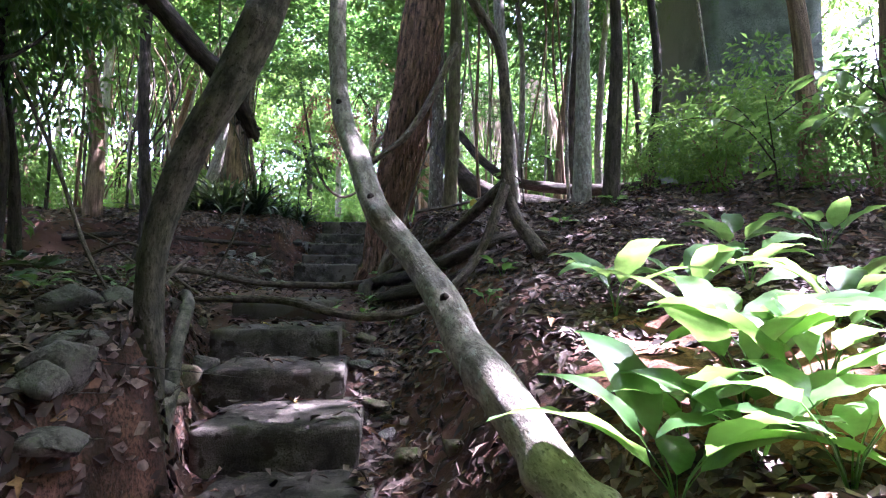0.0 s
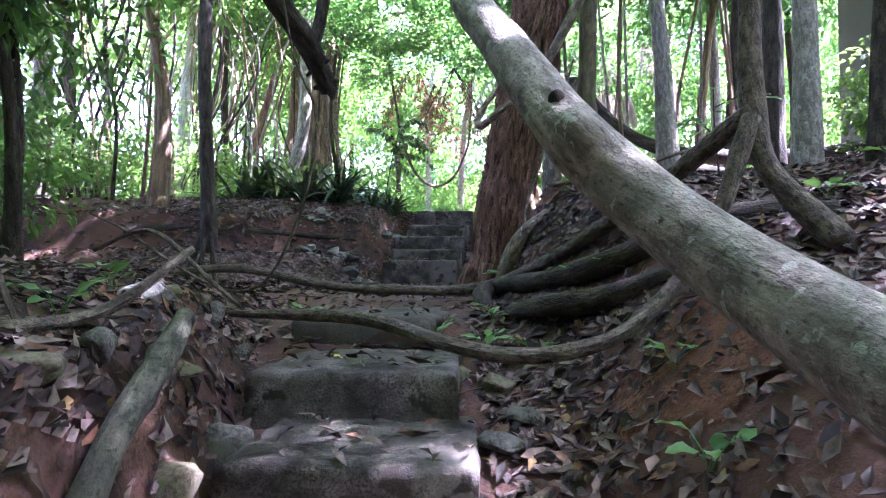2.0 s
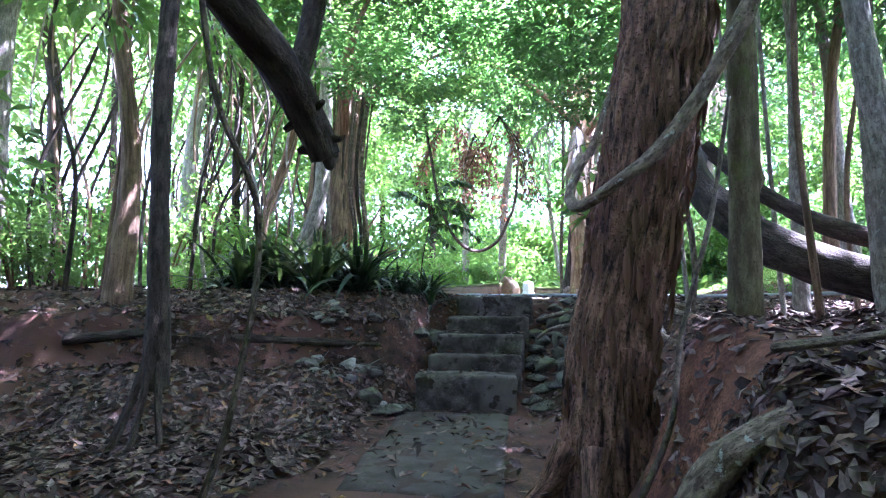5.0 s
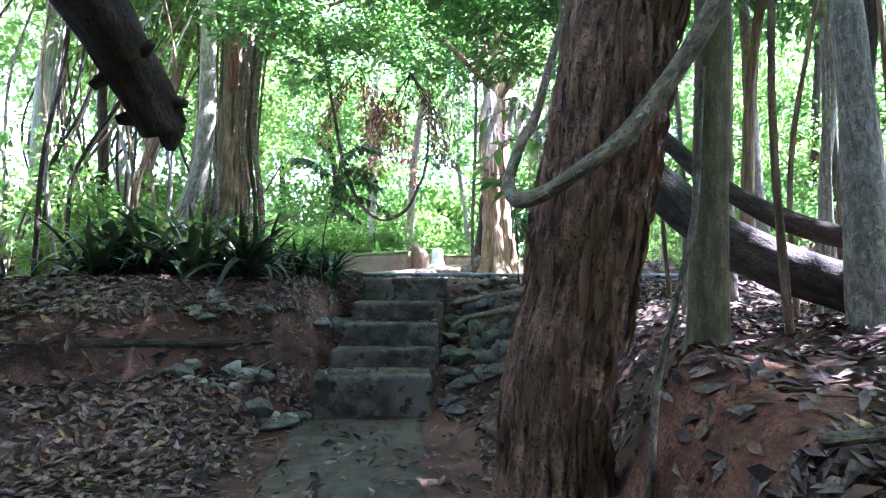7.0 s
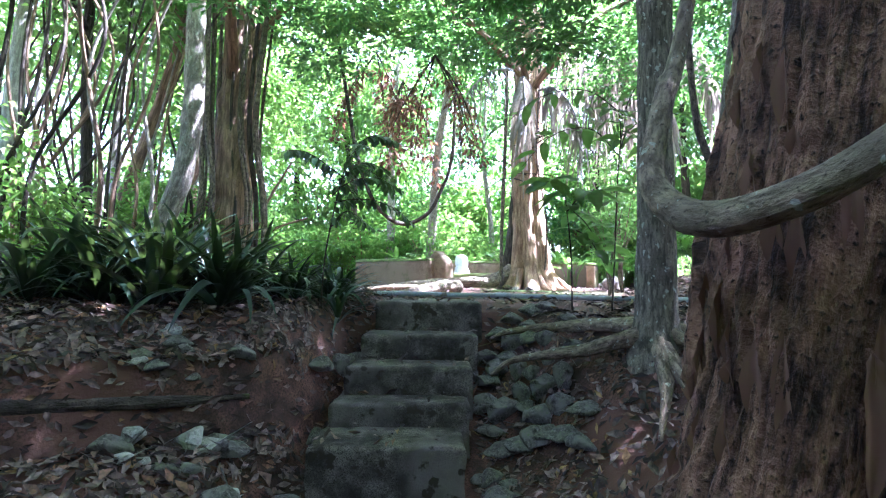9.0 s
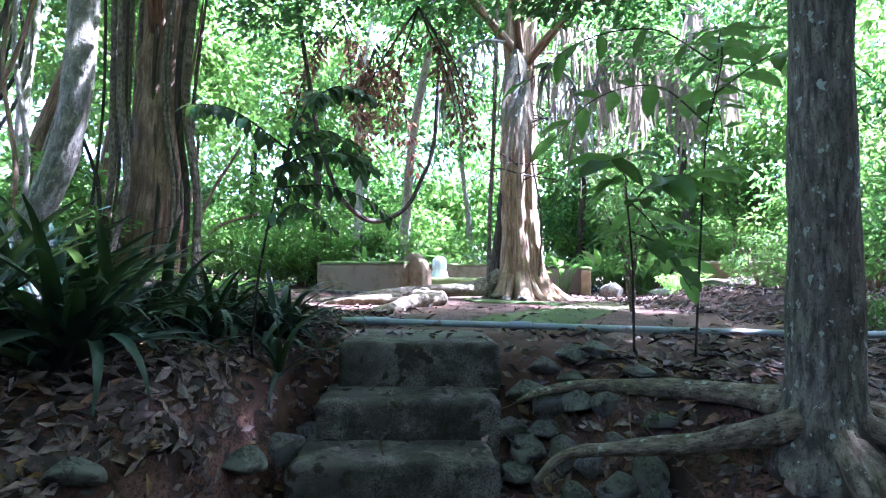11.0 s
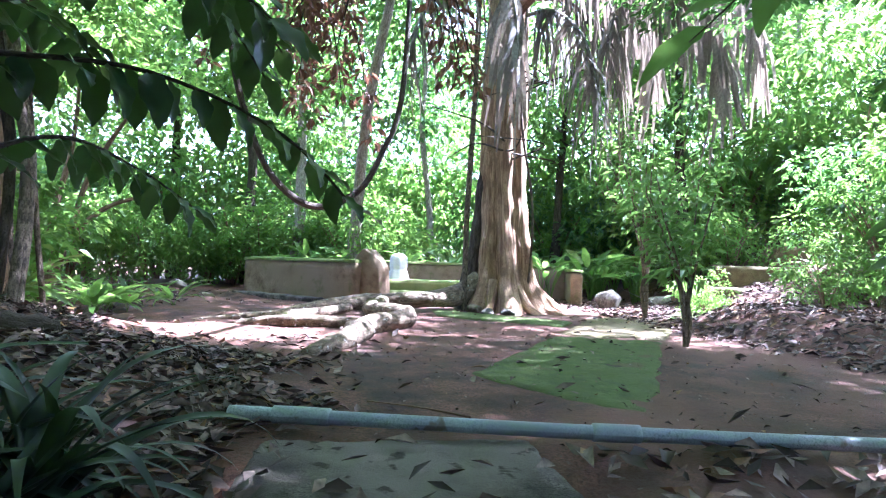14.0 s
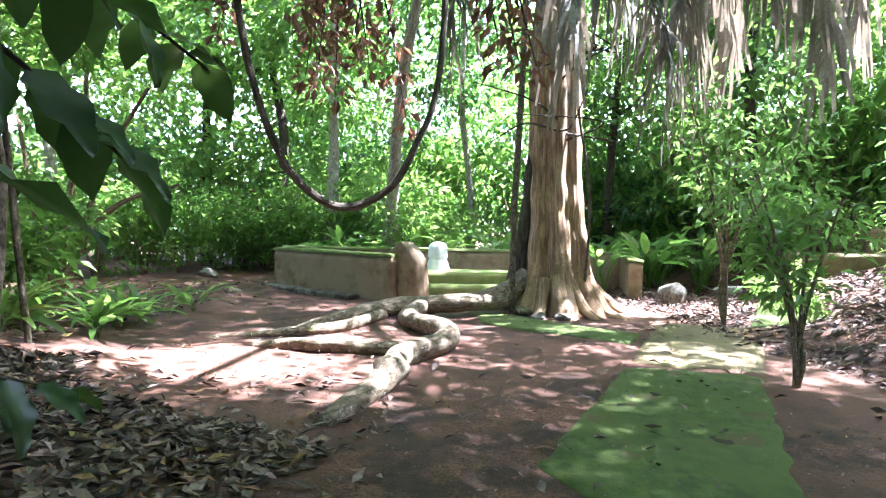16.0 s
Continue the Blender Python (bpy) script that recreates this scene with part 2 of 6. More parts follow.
def mesh_from(name, verts, faces, mat, uv=None, smooth=True):
    me = bpy.data.meshes.new(name)
    me.from_pydata([tuple(v) for v in np.asarray(verts, float).tolist()], [], faces if isinstance(faces, list) else faces.tolist())
    if uv is not None:
        lay = me.uv_layers.new(name="UVMap")
        loops = np.empty(len(me.loops), np.int32)
        me.loops.foreach_get("vertex_index", loops)
        lay.data.foreach_set("uv", np.asarray(uv, np.float32)[loops].ravel())
    if smooth:
        me.polygons.foreach_set("use_smooth", np.ones(len(me.polygons), bool))
    me.materials.append(mat)
    me.update()
    return me


def part(name, me, parent=None, label="", at=None):
    ob = new(name, me)
    if parent is not None:
        ob.parent = parent
    if at is not None:
        ob.matrix_basis = at
    return tagged(ob, label)


def thing(name, place, label, category, group="", kind=""):
    ob = new(name)
    ob.empty_display_size = 0.1
    ob.matrix_basis = Matrix.Translation(place)
    return tagged(ob, label, category, group, kind)


def spline(pts, n):
    p = np.asarray(pts, float)
    p = np.vstack([2 * p[0] - p[1], p, 2 * p[-1] - p[-2]])
    u = np.linspace(0, len(p) - 3 - 1e-9, n)
    i = u.astype(int)
    f = (u - i)[:, None]
    a, b, c, d = p[i], p[i + 1], p[i + 2], p[i + 3]
    return 0.5 * (2 * b + (c - a) * f + (2 * a - 5 * b + 4 * c - d) * f ** 2 + (3 * b - a - 3 * c + d) * f ** 3)


def tube(pts, radii, seg=12, step=0.06, wob=0.08, seed=0, ridges=None, knots=0, flat_end=True):
    """A tapered, uneven branch through the points; radii are given at the points."""
    rng = np.random.default_rng(seed)
    pts = np.asarray(pts, float)
    length = np.linalg.norm(np.diff(pts, axis=0), axis=1).sum()
    n = max(4, int(length / step))
    q = spline(np.column_stack([pts, radii]), n)
    c, r = q[:, :3], np.maximum(q[:, 3], 0.002)
    tan = np.gradient(c, axis=0)
    tan /= np.linalg.norm(tan, axis=1)[:, None]
    up = np.array([0.0, 0, 1]) if abs(tan[0, 2]) < 0.8 else np.array([1.0, 0, 0])
    rows, run = [], np.concatenate([[0], np.cumsum(np.linalg.norm(np.diff(c, axis=0), axis=1))])
    ang = np.linspace(0, 2 * np.pi, seg + 1)
    ph = rng.uniform(0, 6.28, 6)
    spots = [(rng.uniform(0.05, 0.95) * length, rng.uniform(0, 6.28), rng.uniform(0.25, 0.5)) for _ in range(knots)]
    nrm = np.cross(tan[0], up)
    verts, uv = [], []
    for k in range(n):
        nrm = nrm - tan[k] * nrm.dot(tan[k])
        nrm /= np.linalg.norm(nrm)
        bi = np.cross(tan[k], nrm)
        s = run[k]
        w = 1 + wob * (0.5 * np.sin(2 * ang + ph[0] + 3.1 * s) + 0.4 * np.sin(3 * ang + ph[1] - 5.3 * s) + 0.5 * np.sin(ph[2] + 9.7 * s) + 0.3 * np.sin(5 * ang + ph[3] + 13 * s))
        for ks, ka, kh in spots:
            da = np.abs((ang - ka + np.pi) % (2 * np.pi) - np.pi)
            w = w + kh * np.exp(-((s - ks) / (r[k] * 0.7)) ** 2 - (da / 0.45) ** 2)
        if ridges is not None:
            w = w * ridges(ang, s, k / (n - 1))
        verts.append(c[k] + (r[k] * w)[:, None] * (np.cos(ang)[:, None] * nrm + np.sin(ang)[:, None] * bi))
        uv.append(np.column_stack([ang / 6.283 * r.max() * 6.283, np.full(seg + 1, s)]))
    v = np.vstack(verts)
    uv = np.vstack(uv)
    m = seg + 1
    a = (np.arange(n - 1)[:, None] * m + np.arange(seg)).ravel()
    f = np.column_stack([a, a + 1, a + m + 1, a + m]).tolist()
    f += [[len(v), i + 1, i] for i in range(seg)] + [[len(v) + 1, (n - 1) * m + i, (n - 1) * m + i + 1] for i in range(seg)]
    v = np.vstack([v, c[0] - tan[0] * r[0] * 0.3, c[-1] + tan[-1] * r[-1] * 0.3])
    uv = np.vstack([uv, [[0, 0]], [[0, length]]])
    return v, f, uv


def join(pieces):
    vs, fs, us, o = [], [], [], 0
    for v, f, u in pieces:
        vs.append(v), us.append(u)
        fs += [[i + o for i in q] for q in f]
        o += len(v)
    return np.vstack(vs), fs, np.vstack(us)


def branch_part(name, pts, radii, mat, parent=None, label="", base=(0, 0, 0), **kw):
    v, f, u = tube(pts, radii, **kw)
    return part(name, mesh_from(name, v - np.asarray(base), f, mat, u), parent, label)


def leaf_cloud(pos, out, length, width, rng, droop=0.5, fold=0.25):
    """Many leaves at once: each a folded, pointed blade at pos, growing along out."""
    n = len(pos)
    d = out + rng.normal(0, 0.35, (n, 3))
    d[:, 2] -= droop * rng.uniform(0.2, 1, n)
    d /= np.linalg.norm(d, axis=1)[:, None]
    side = np.cross(d, rng.normal(0, 0.35, (n, 3)) + np.array([0, 0, 1.0]))
    side /= np.linalg.norm(side, axis=1)[:, None] + 1e-6
    nr = np.cross(side, d)
    L = (length * rng.uniform(0.6, 1.25, n))[:, None]
    W = (width * rng.uniform(0.7, 1.2, n))[:, None]
    lf = pos + d * L * 0.45 + side * W * 0.5 + nr * W * fold
    rt = pos + d * L * 0.45 - side * W * 0.5 + nr * W * fold
    tip = pos + d * L - nr * L * 0.12
    v = np.stack([pos, lf, rt, tip], 1).reshape(-1, 3)
    b = (np.arange(n) * 4)[:, None]
    f = np.concatenate([b + np.array([0, 3, 1]), b + np.array([0, 2, 3])], 1).reshape(-1, 3)
    return v, f


def leaf_mesh(name, pos, out, length, width, mat, rng, **kw):
    v, f = leaf_cloud(pos, out, length, width, rng, **kw)
    return mesh_from(name, v, f, mat, smooth=False)


def clumps(rng, centres, radius, each, flat=0.6):
    """Leaf places in clumps round the centres, and the way each grows."""
    n = len(centres) * each
    d = rng.normal(0, 1, (n, 3))
    d /= np.linalg.norm(d, axis=1)[:, None]
    d[:, 2] *= flat
    rr = radius * rng.uniform(0.25, 1, n) ** 0.6 * np.repeat(rng.uniform(0.6, 1.3, len(centres)), each)
    return np.repeat(centres, each, 0) + d * rr[:, None], d


def blade(name, length, width, mat, bend=0.6, wave=0.02, nseg=8, shape=0.7, cup=0.12, notch=0.0):
    """One large leaf along +x from its stalk: midrib, two cupped halves, a drooping tip."""
    t = np.linspace(0, 1, nseg + 1)
    w = width * 0.5 * np.sin(np.pi * np.clip(t, 0.0, 1) ** shape) ** 0.8 + 0.0015
    a = bend * t ** 1.4
    x = np.concatenate([[0], np.cumsum(np.cos((a[1:] + a[:-1]) / 2) * length / nseg)])
    z = -np.concatenate([[0], np.cumsum(np.sin((a[1:] + a[:-1]) / 2) * length / nseg)])
    v = []
    for i in range(nseg + 1):
        e = wave * math.sin(i * 2.1)
        for s in (-1, -0.5, 0, 0.5, 1):
            v.append((x[i], s * w[i], z[i] + abs(s) * cup * w[i] * 2 + (e * abs(s) * s if abs(s) == 1 else 0)))
    f = [[i * 5 + j, i * 5 + j + 1, i * 5 + j + 6, i * 5 + j + 5] for i in range(nseg) for j in range(4)]
    return mesh_from(name, v, f, mat)

# ---- ground ----
def S(x, a, b):
    t = np.clip((np.asarray(x, float) - a) / (b - a), 0, 1)
    return t * t * (3 - 2 * t)


def waves(x, y):
    return (0.5 * np.sin(1.7 * x + 0.6 * y + 1) * np.sin(1.3 * y - 0.5 * x) + 0.3 * np.sin(4.1 * x - 2.3 * y) + 0.3 * np.sin(3.3 * y + 2.9 * x + 2)
            + 0.2 * np.sin(9.1 * x + 5.7 * y) + 0.2 * np.sin(8.3 * y - 7.7 * x + 1))


def ground_z(x, y):
    """The lie of the land: steps' trough, hollow before the second flight, banks on both sides, terrace beyond."""
    x, y = np.asarray(x, float), np.asarray(y, float)
    trough = np.interp(y, [-30, -6, -1.6, -0.6, 0.6, 1.2, 1.85, 2.4, 3.4, 4.4, 8.1, 8.7, 9.3, 9.7, 9.9, 10.3], [-2.5, -1.2, -0.36, -0.3, -0.02, 0.06, 0.27, 0.45, 0.78, 0.87, 0.86, 1.05, 1.38, 1.65, 1.98, 2.08])
    y0 = np.interp(x, [-5, -3.2, -2.0, -1.55], [6.1, 6.3, 7.0, 7.7])
    left = np.interp(y, [-30, -6, -1.5, 0.5, 2.2, 3.4, 4.4], [-2.3, -0.7, 0.55, 0.86, 0.92, 0.9, 0.9]) + 0.42 * S(y, y0, y0 + .95) + 0.5 * S(y, y0 + 1.0, y0 + 1.14) + 0.25 * S(y, y0 + 1.14, y0 + 1.8)
    left = left + 0.12 * np.clip(-x - 1, 0, 3) * (1 - S(y, 2.5, 5))
    el = np.interp(y, [-1.5, 0.0, 0.4, 0.62, 1.2, 1.85, 2.4, 3.4, 6, 8, 9.8], [-0.6, -0.5, -0.46, -0.62, -0.74, -0.88, -1.02, -1.3, -1.7, -1.5, -1.25])
    z = trough + (left - trough) * S(-x, -el - 0.03, -el + np.interp(y, [0.7, 1.2, 2.4, 4, 8], [0.2, 0.22, 0.3, 0.5, 0.35]))
    xr = np.interp(y, [-2, 1.9, 2.7, 4.0, 5.2, 6.8, 8.0, 9.8], [0.22, 0.12, 0.25, -0.05, 0.02, 0.35, -0.2, -0.2])
    w = np.interp(y, [0, 3, 4, 5.2, 6.8, 8.0, 9.6], [0.9, 0.9, 0.62, 0.55, 1.1, 1.6, 0.6])
    top = np.interp(y, [-30, -6, -2, 1, 2.5, 4.0, 5.2, 7.0, 9.7, 10.3], [-2, -0.8, 0.25, 0.72, 1.2, 1.6, 1.8, 1.75, 2.05, 2.08])
    right = top + 0.17 * np.clip(x - 1, 0, 3.5) * (1 - S(y, 3.5, 8))
    z = np.where(x > xr, trough + (right - trough) * S(x, xr, xr + w), z)
    z = z + 0.34 * np.clip(x - 4.6 - 0.15 * np.abs(y - 17), 0, 14) * S(y, 9, 13) * (1 - S(y, 24, 36))
    z = z + 0.28 * S(x, 2.6, 3.5) * S(y, 11.3, 12.3) * (1 - S(y, 14.6, 15.6))
    z = z + 0.22 * np.exp(-((x + 2.3) / 0.8) ** 2 - ((y - 11.2) / 1.1) ** 2)
    z = z + 0.34 * np.exp(-((x + 3.8) / 1.0) ** 2 - ((y - 13.0) / 1.4) ** 2)
    flat = S(y, 10.2, 11) * (1 - S(np.abs(x - 0.4), 2.4, 3.4)) * (1 - S(y, 19, 22))
    path = (1 - S(np.abs(x + 0.9), 0.5, 0.9)) * S(y, 3, 4) * (1 - S(y, 7.9, 8.2))
    return z + waves(x, y) * 0.05 * (1 - 0.75 * np.maximum(flat, path))


gx = np.concatenate([-np.geomspace(250, 6.2, 26), np.arange(-6, 6.01, 0.075), np.geomspace(6.2, 250, 26)])
gy = np.concatenate([-np.geomspace(250, 3.2, 24), np.arange(-3, 21.01, 0.075), np.geomspace(21.3, 300, 26)])
X, Y = np.meshgrid(gx, gy)
Zg = ground_z(X, Y)
a = (np.arange(len(gy) - 1)[:, None] * len(gx) + np.arange(len(gx) - 1)).ravel()
ground = new("ground", mesh_from("ground", np.column_stack([X.ravel(), Y.ravel(), Zg.ravel()]), np.column_stack([a, a + 1, a + len(gx) + 1, a + len(gx)]), M["soil"]))
tagged(ground, "reddish brown earth of the forest floor with banks and a terrace", "ground", kind="structure")
gz = lambda x, y: float(ground_z(x, y))


def earth_patch(name, box, mat, label, seed, rough=.05):
    """Bare earth with a ragged outline, lying a little proud of the ground, which swallows its edges."""
    rng = np.random.default_rng(seed)
    px, py = np.meshgrid(np.arange(box[0], box[1], .03), np.arange(box[2], box[3], .03))
    u = 2 * (px - box[0]) / (box[1] - box[0]) - 1
    w = 2 * (py - box[2]) / (box[3] - box[2]) - 1
    lump = sum(np.sin(k * px * (1 + .3 * j) + rng.uniform(0, 6)) * np.sin(k * py + rng.uniform(0, 6)) / k for j, k in enumerate((5, 9, 17, 31)))
    rim = 1 - (u * u + w * w) + 1.6 * lump
    z = ground_z(px, py) + np.clip(rim * .12, -.05, .02) + rough * lump * np.clip(rim * 2, 0, 1)
    m, n = px.shape
    k = (np.arange(m - 1)[:, None] * n + np.arange(n - 1)).ravel()
    ob = new(name, mesh_from(name, np.column_stack([px.ravel(), py.ravel(), z.ravel()]), np.column_stack([k, k + 1, k + n + 1, k + n]), mat))
    return tagged(ob, label, "earth", kind="structure")


earth_patch("earth_bank", (.95, 2.0, -.4, 1.15), M["clay"], "bare red clay face of the cut bank", 1, .12)
earth_patch("earth_foot", (.1, .95, 4.45, 5.4), M["clay"], "bare red earth at the foot of the big tree", 2)
earth_patch("earth_slope", (.4, .95, 1.8, 2.6), M["clay"], "bare red earth under the roots", 3)


# ---- stone and cement ----
def slab_mesh(name, corners, thick, mat, res=0.06, rough=0.012, seed=0, lip=0.02):
    """A cast block on four corners (front left, front right, back right, back left) with worn, chipped edges; its top is at z = 0."""
    c = np.asarray(corners, float)
    nu = max(4, int(np.linalg.norm(c[1] - c[0]) / res))
    nv = max(4, int(np.linalg.norm(c[3] - c[0]) / res))
    nt = max(3, int(thick / res))
    bm = bmesh.new()

    def grid(f, n, m):
        vs = [[bm.verts.new(f(i / n, j / m)) for i in range(n + 1)] for j in range(m + 1)]
        for j in range(m):
            for i in range(n):
                bm.faces.new((vs[j][i], vs[j][i + 1], vs[j + 1][i + 1], vs[j + 1][i]))
    q = lambda u, v: (c[0] * (1 - u) + c[1] * u) * (1 - v) + (c[3] * (1 - u) + c[2] * u) * v
    grid(lambda u, v: (*q(u, v), 0), nu, nv)
    for p0, p1 in ((0, 1), (1, 2), (2, 3), (3, 0)):
        n = nu if p0 in (0, 2) else nv
        grid(lambda u, v: (*(c[p1] * (1 - u) + c[p0] * u), -thick * v), n, nt)
    bmesh.ops.remove_doubles(bm, verts=bm.verts, dist=0.001)
    mid = c.mean(0)
    for v in bm.verts:
        p = Vector(v.co)
        k = Vector((p.x * 6 + seed * 3.1, p.y * 6, p.z * 6))
        d = noise.noise_vector(k) * rough + noise.noise_vector(k * 3.3) * rough * 0.6
        edge = p.z > -lip * 1.2
        rim = min(np.linalg.norm(np.array(p.xy) - (c[i] + (c[(i + 1) % 4] - c[i]) * np.clip(np.dot(np.array(p.xy) - c[i], c[(i + 1) % 4] - c[i]) / np.sum((c[(i + 1) % 4] - c[i]) ** 2), 0, 1))) for i in range(4))
        if edge and rim < 0.02:
            d.z -= lip * (0.5 + 0.9 * abs(noise.noise(k * 1.7)))
            toward = Vector((*(mid - np.array(p.xy)), 0)).normalized()
            d += toward * lip * 0.5
        v.co = p + d
    me = bpy.data.meshes.new(name)
    bm.to_mesh(me)
    bm.free()
    me.polygons.foreach_set("use_smooth", np.ones(len(me.polygons), bool))
    me.materials.append(mat)
    return me


def flight(name, rows, label, seed):
    """Steps as (front y, left x, right x, depth, top z, thickness)."""
    st = thing(name, (0, 0, 0), label, "stairs", kind="structure")
    for i, (fy, xl, xr, depth, z, th) in enumerate(rows):
        cs = [(xl, fy), (xr, fy + 0.01), (xr - 0.01, fy + depth), (xl + 0.02, fy + depth)]
        part("step", slab_mesh("step", cs, th, M["cement"], 0.035, 0.012, seed + i, 0.016), st, at=Matrix.Translation((0, 0, z)))
    return st


flight("stairs_lower", [(-0.62, -0.62, 0.3, 0.75, -0.24, 0.3), (0.0, -0.62, 0.26, 0.75, -0.08, 0.3), (0.62, -0.63, 0.15, 0.72, 0.10, 0.3), (1.2, -0.74, 0.06, 0.78, 0.31, 0.3), (1.84, -0.89, -0.07, 0.7, 0.49, 0.3), (2.39, -1.02, -0.16, 0.8, 0.675, 0.34)], "worn dark cement steps with leaves and moss", 3)
flight("stairs_upper", [(8.13, -1.44, -0.42, 0.62, 1.25, 0.5), (8.62, -1.39, -0.37, 0.55, 1.42, 0.4), (8.93, -1.33, -0.33, 0.6, 1.635, 0.4), (9.34, -1.26, -0.27, 0.6, 1.845, 0.4), (9.72, -1.18, -0.21, 0.9, 2.105, 0.45)], "dark weathered cement steps up to the terrace", 23)
slab = lambda nm, cs, z, th, mat, label, cat="slab", seed=0: tagged(part(nm, slab_mesh(nm, cs, th, mat, 0.07, 0.016, seed, 0.02), at=Matrix.Translation((0, 0, z))), label, cat, kind="structure")
slab("paving_hollow", [(-1.42, 5.4), (-0.5, 5.4), (-0.5, 8.12), (-1.58, 8.12)], 0.895, 0.12, M["path_mud"], "grey cement path slab before the steps", seed=4)
slab("paving_front", [(-1.1, 3.2), (-0.3, 3.1), (-0.25, 4.1), (-1.3, 4.15)], 0.84, 0.15, M["path_mud"], "old grey cement slab under dead leaves", seed=5)
slab("paving_moss_near", [(-0.16, 11.95), (0.36, 10.75), (1.97, 13.55), (1.03, 13.85)], 2.095, 0.1, M["moss"], "cement path slab covered in green moss", seed=6)
slab("paving_worn", [(1.06, 13.88), (1.99, 13.58), (3.35, 15.6), (2.25, 15.95)], 2.095, 0.1, M["wornmoss"], "worn brown cement slab with thin moss", seed=7)
slab("paving_moss_tree", [(0.2, 15.9), (1.4, 14.7), (1.75, 15.2), (0.25, 16.9)], 2.10, 0.1, M["moss"], "mossy cement slab beside the roots", seed=8)
slab("paving_moss_far", [(3.2, 15.65), (4.0, 15.3), (6.2, 17.6), (4.8, 17.9)], 2.13, 0.1, M["moss"], "mossy cement slab towards the side steps", seed=9)
slab("ledge_low", [(5.1, 17.6), (6.6, 17.0), (7.0, 17.7), (5.4, 18.3)], 2.5, 0.45, M["wornmoss"], "mossy cement ledge of the side steps", seed=10)
slab("ledge_mid", [(5.5, 18.2), (7.4, 17.4), (7.9, 18.2), (5.9, 19.0)], 2.88, 0.5, M["wornmoss"], "mossy cement ledge, second of the side steps", seed=11)
slab("ledge_high", [(7.0, 18.5), (9.4, 17.4), (9.9, 18.3), (7.4, 19.4)], 3.3, 0.6, M["tomb"], "grey-brown cement ledge, third of the side steps", seed=12)
slab("ledge_top", [(8.4, 18.8), (11.4, 17.2), (11.9, 18.2), (8.8, 19.8)], 3.75, 0.7, M["tomb"], "grey-brown cement ledge at the head of the side steps", seed=13)


def rock_mesh(name, mat, seed, flat=0.75, sharp=0.3):
    """An angular stone: the hull of a few scattered points, with worn edges."""
    q = random.Random(seed * 31 + 5)
    bm = bmesh.new()
    for _ in range(15):
        d = Vector((q.gauss(0, 1), q.gauss(0, 1), q.gauss(0, 1))).normalized() * q.uniform(0.85, 1.1)
        bm.verts.new((d.x * 1.15, d.y * 0.95, d.z * flat))
    bmesh.ops.convex_hull(bm, input=bm.verts)
    bmesh.ops.bevel(bm, geom=list(bm.edges), offset=0.09 + 0.1 * sharp, segments=2, affect="EDGES", profile=0.6)
    bmesh.ops.triangulate(bm, faces=bm.faces)
    bmesh.ops.subdivide_edges(bm, edges=[e for e in bm.edges if e.calc_length() > 0.4], cuts=1)
    off = Vector((seed * 7.3, seed * 3.9, seed))
    for v in bm.verts:
        v.co *= 1 + 0.07 * noise.noise(v.co * 2.2 + off) + 0.03 * noise.noise(v.co * 6 + off)
    me = bpy.data.meshes.new(name)
    bm.to_mesh(me)
    bm.free()
    me.polygons.foreach_set("use_smooth", np.ones(len(me.polygons), bool))
    me.materials.append(mat)
    return me


ROCKS = {k: [rock_mesh("rock", M[k], i + j * 10, f, s) for i, (f, s) in enumerate(((0.75, 0.3), (0.55, 0.35), (0.85, 0.25), (0.45, 0.3)))] for j, k in enumerate(("stone", "palestone", "brownstone"))}


def rock(x, y, r, kind="stone", v=0, turn=0, z=None, label="weathered grey field stone", group="", sink=0.35):
    me = ROCKS[kind][v % 4]
    zz = (gz(x, y) if z is None else z) + r * (0.6 - sink)
    ob = new("stone", me)
    ob.matrix_basis = Matrix.LocRotScale((x, y, zz), Euler((radians(turn % 17 - 8), radians(turn % 13 - 6), radians(turn))), (r, r * 0.85, r))
    return tagged(ob, label, "stone", group)


rr = random.Random(5)
rock(-0.24, 2.86, 0.13, "brownstone", 0, 20, label="rounded brown boulder beside the steps")
rock(0.02, 2.75, 0.10, "brownstone", 2, 60, label="rounded brown stone on the bank")
for x, y, r in ((-0.98, 2.1, .12), (-0.92, 1.6, .1), (-0.8, 1.05, .12), (-0.74, 0.7, .11), (-0.72, 0.1, .1), (0.0, 2.25, .1), (0.12, 1.75, .11), (0.2, 1.5, .08), (0.3, 1.2, .11), (0.22, 0.75, .1), (0.36, 0.45, .08), (0.5, 0.95, .09), (0.1, 2.45, .09)):
    rock(x, y, r, "stone" if rr.random() < .7 else "brownstone", rr.randrange(4), rr.randrange(360), label="dark stone lining the lower steps", group="stones along the lower steps")
for i in range(26):
    y = rr.uniform(-.3, 3.0)
    x = float(np.interp(y, [0, .6, 1.2, 1.85, 2.4, 3], [-.6, -.7, -.84, -.98, -1.12, -1.2])) - rr.uniform(0, .3)
    rock(x, y, rr.uniform(.05, .11), "stone" if i % 4 else "brownstone", rr.randrange(4), rr.randrange(360), label="dark stone lining the lower steps", group="stones along the lower steps")
for i in range(44):
    x, y = rr.uniform(-0.34, 0.5), rr.uniform(8.15, 9.8)
    rock(x, y, rr.uniform(.07, .15), "stone", rr.randrange(4), rr.randrange(360), label="grey rubble stone of the bank beside the steps", group="rubble beside the upper steps")
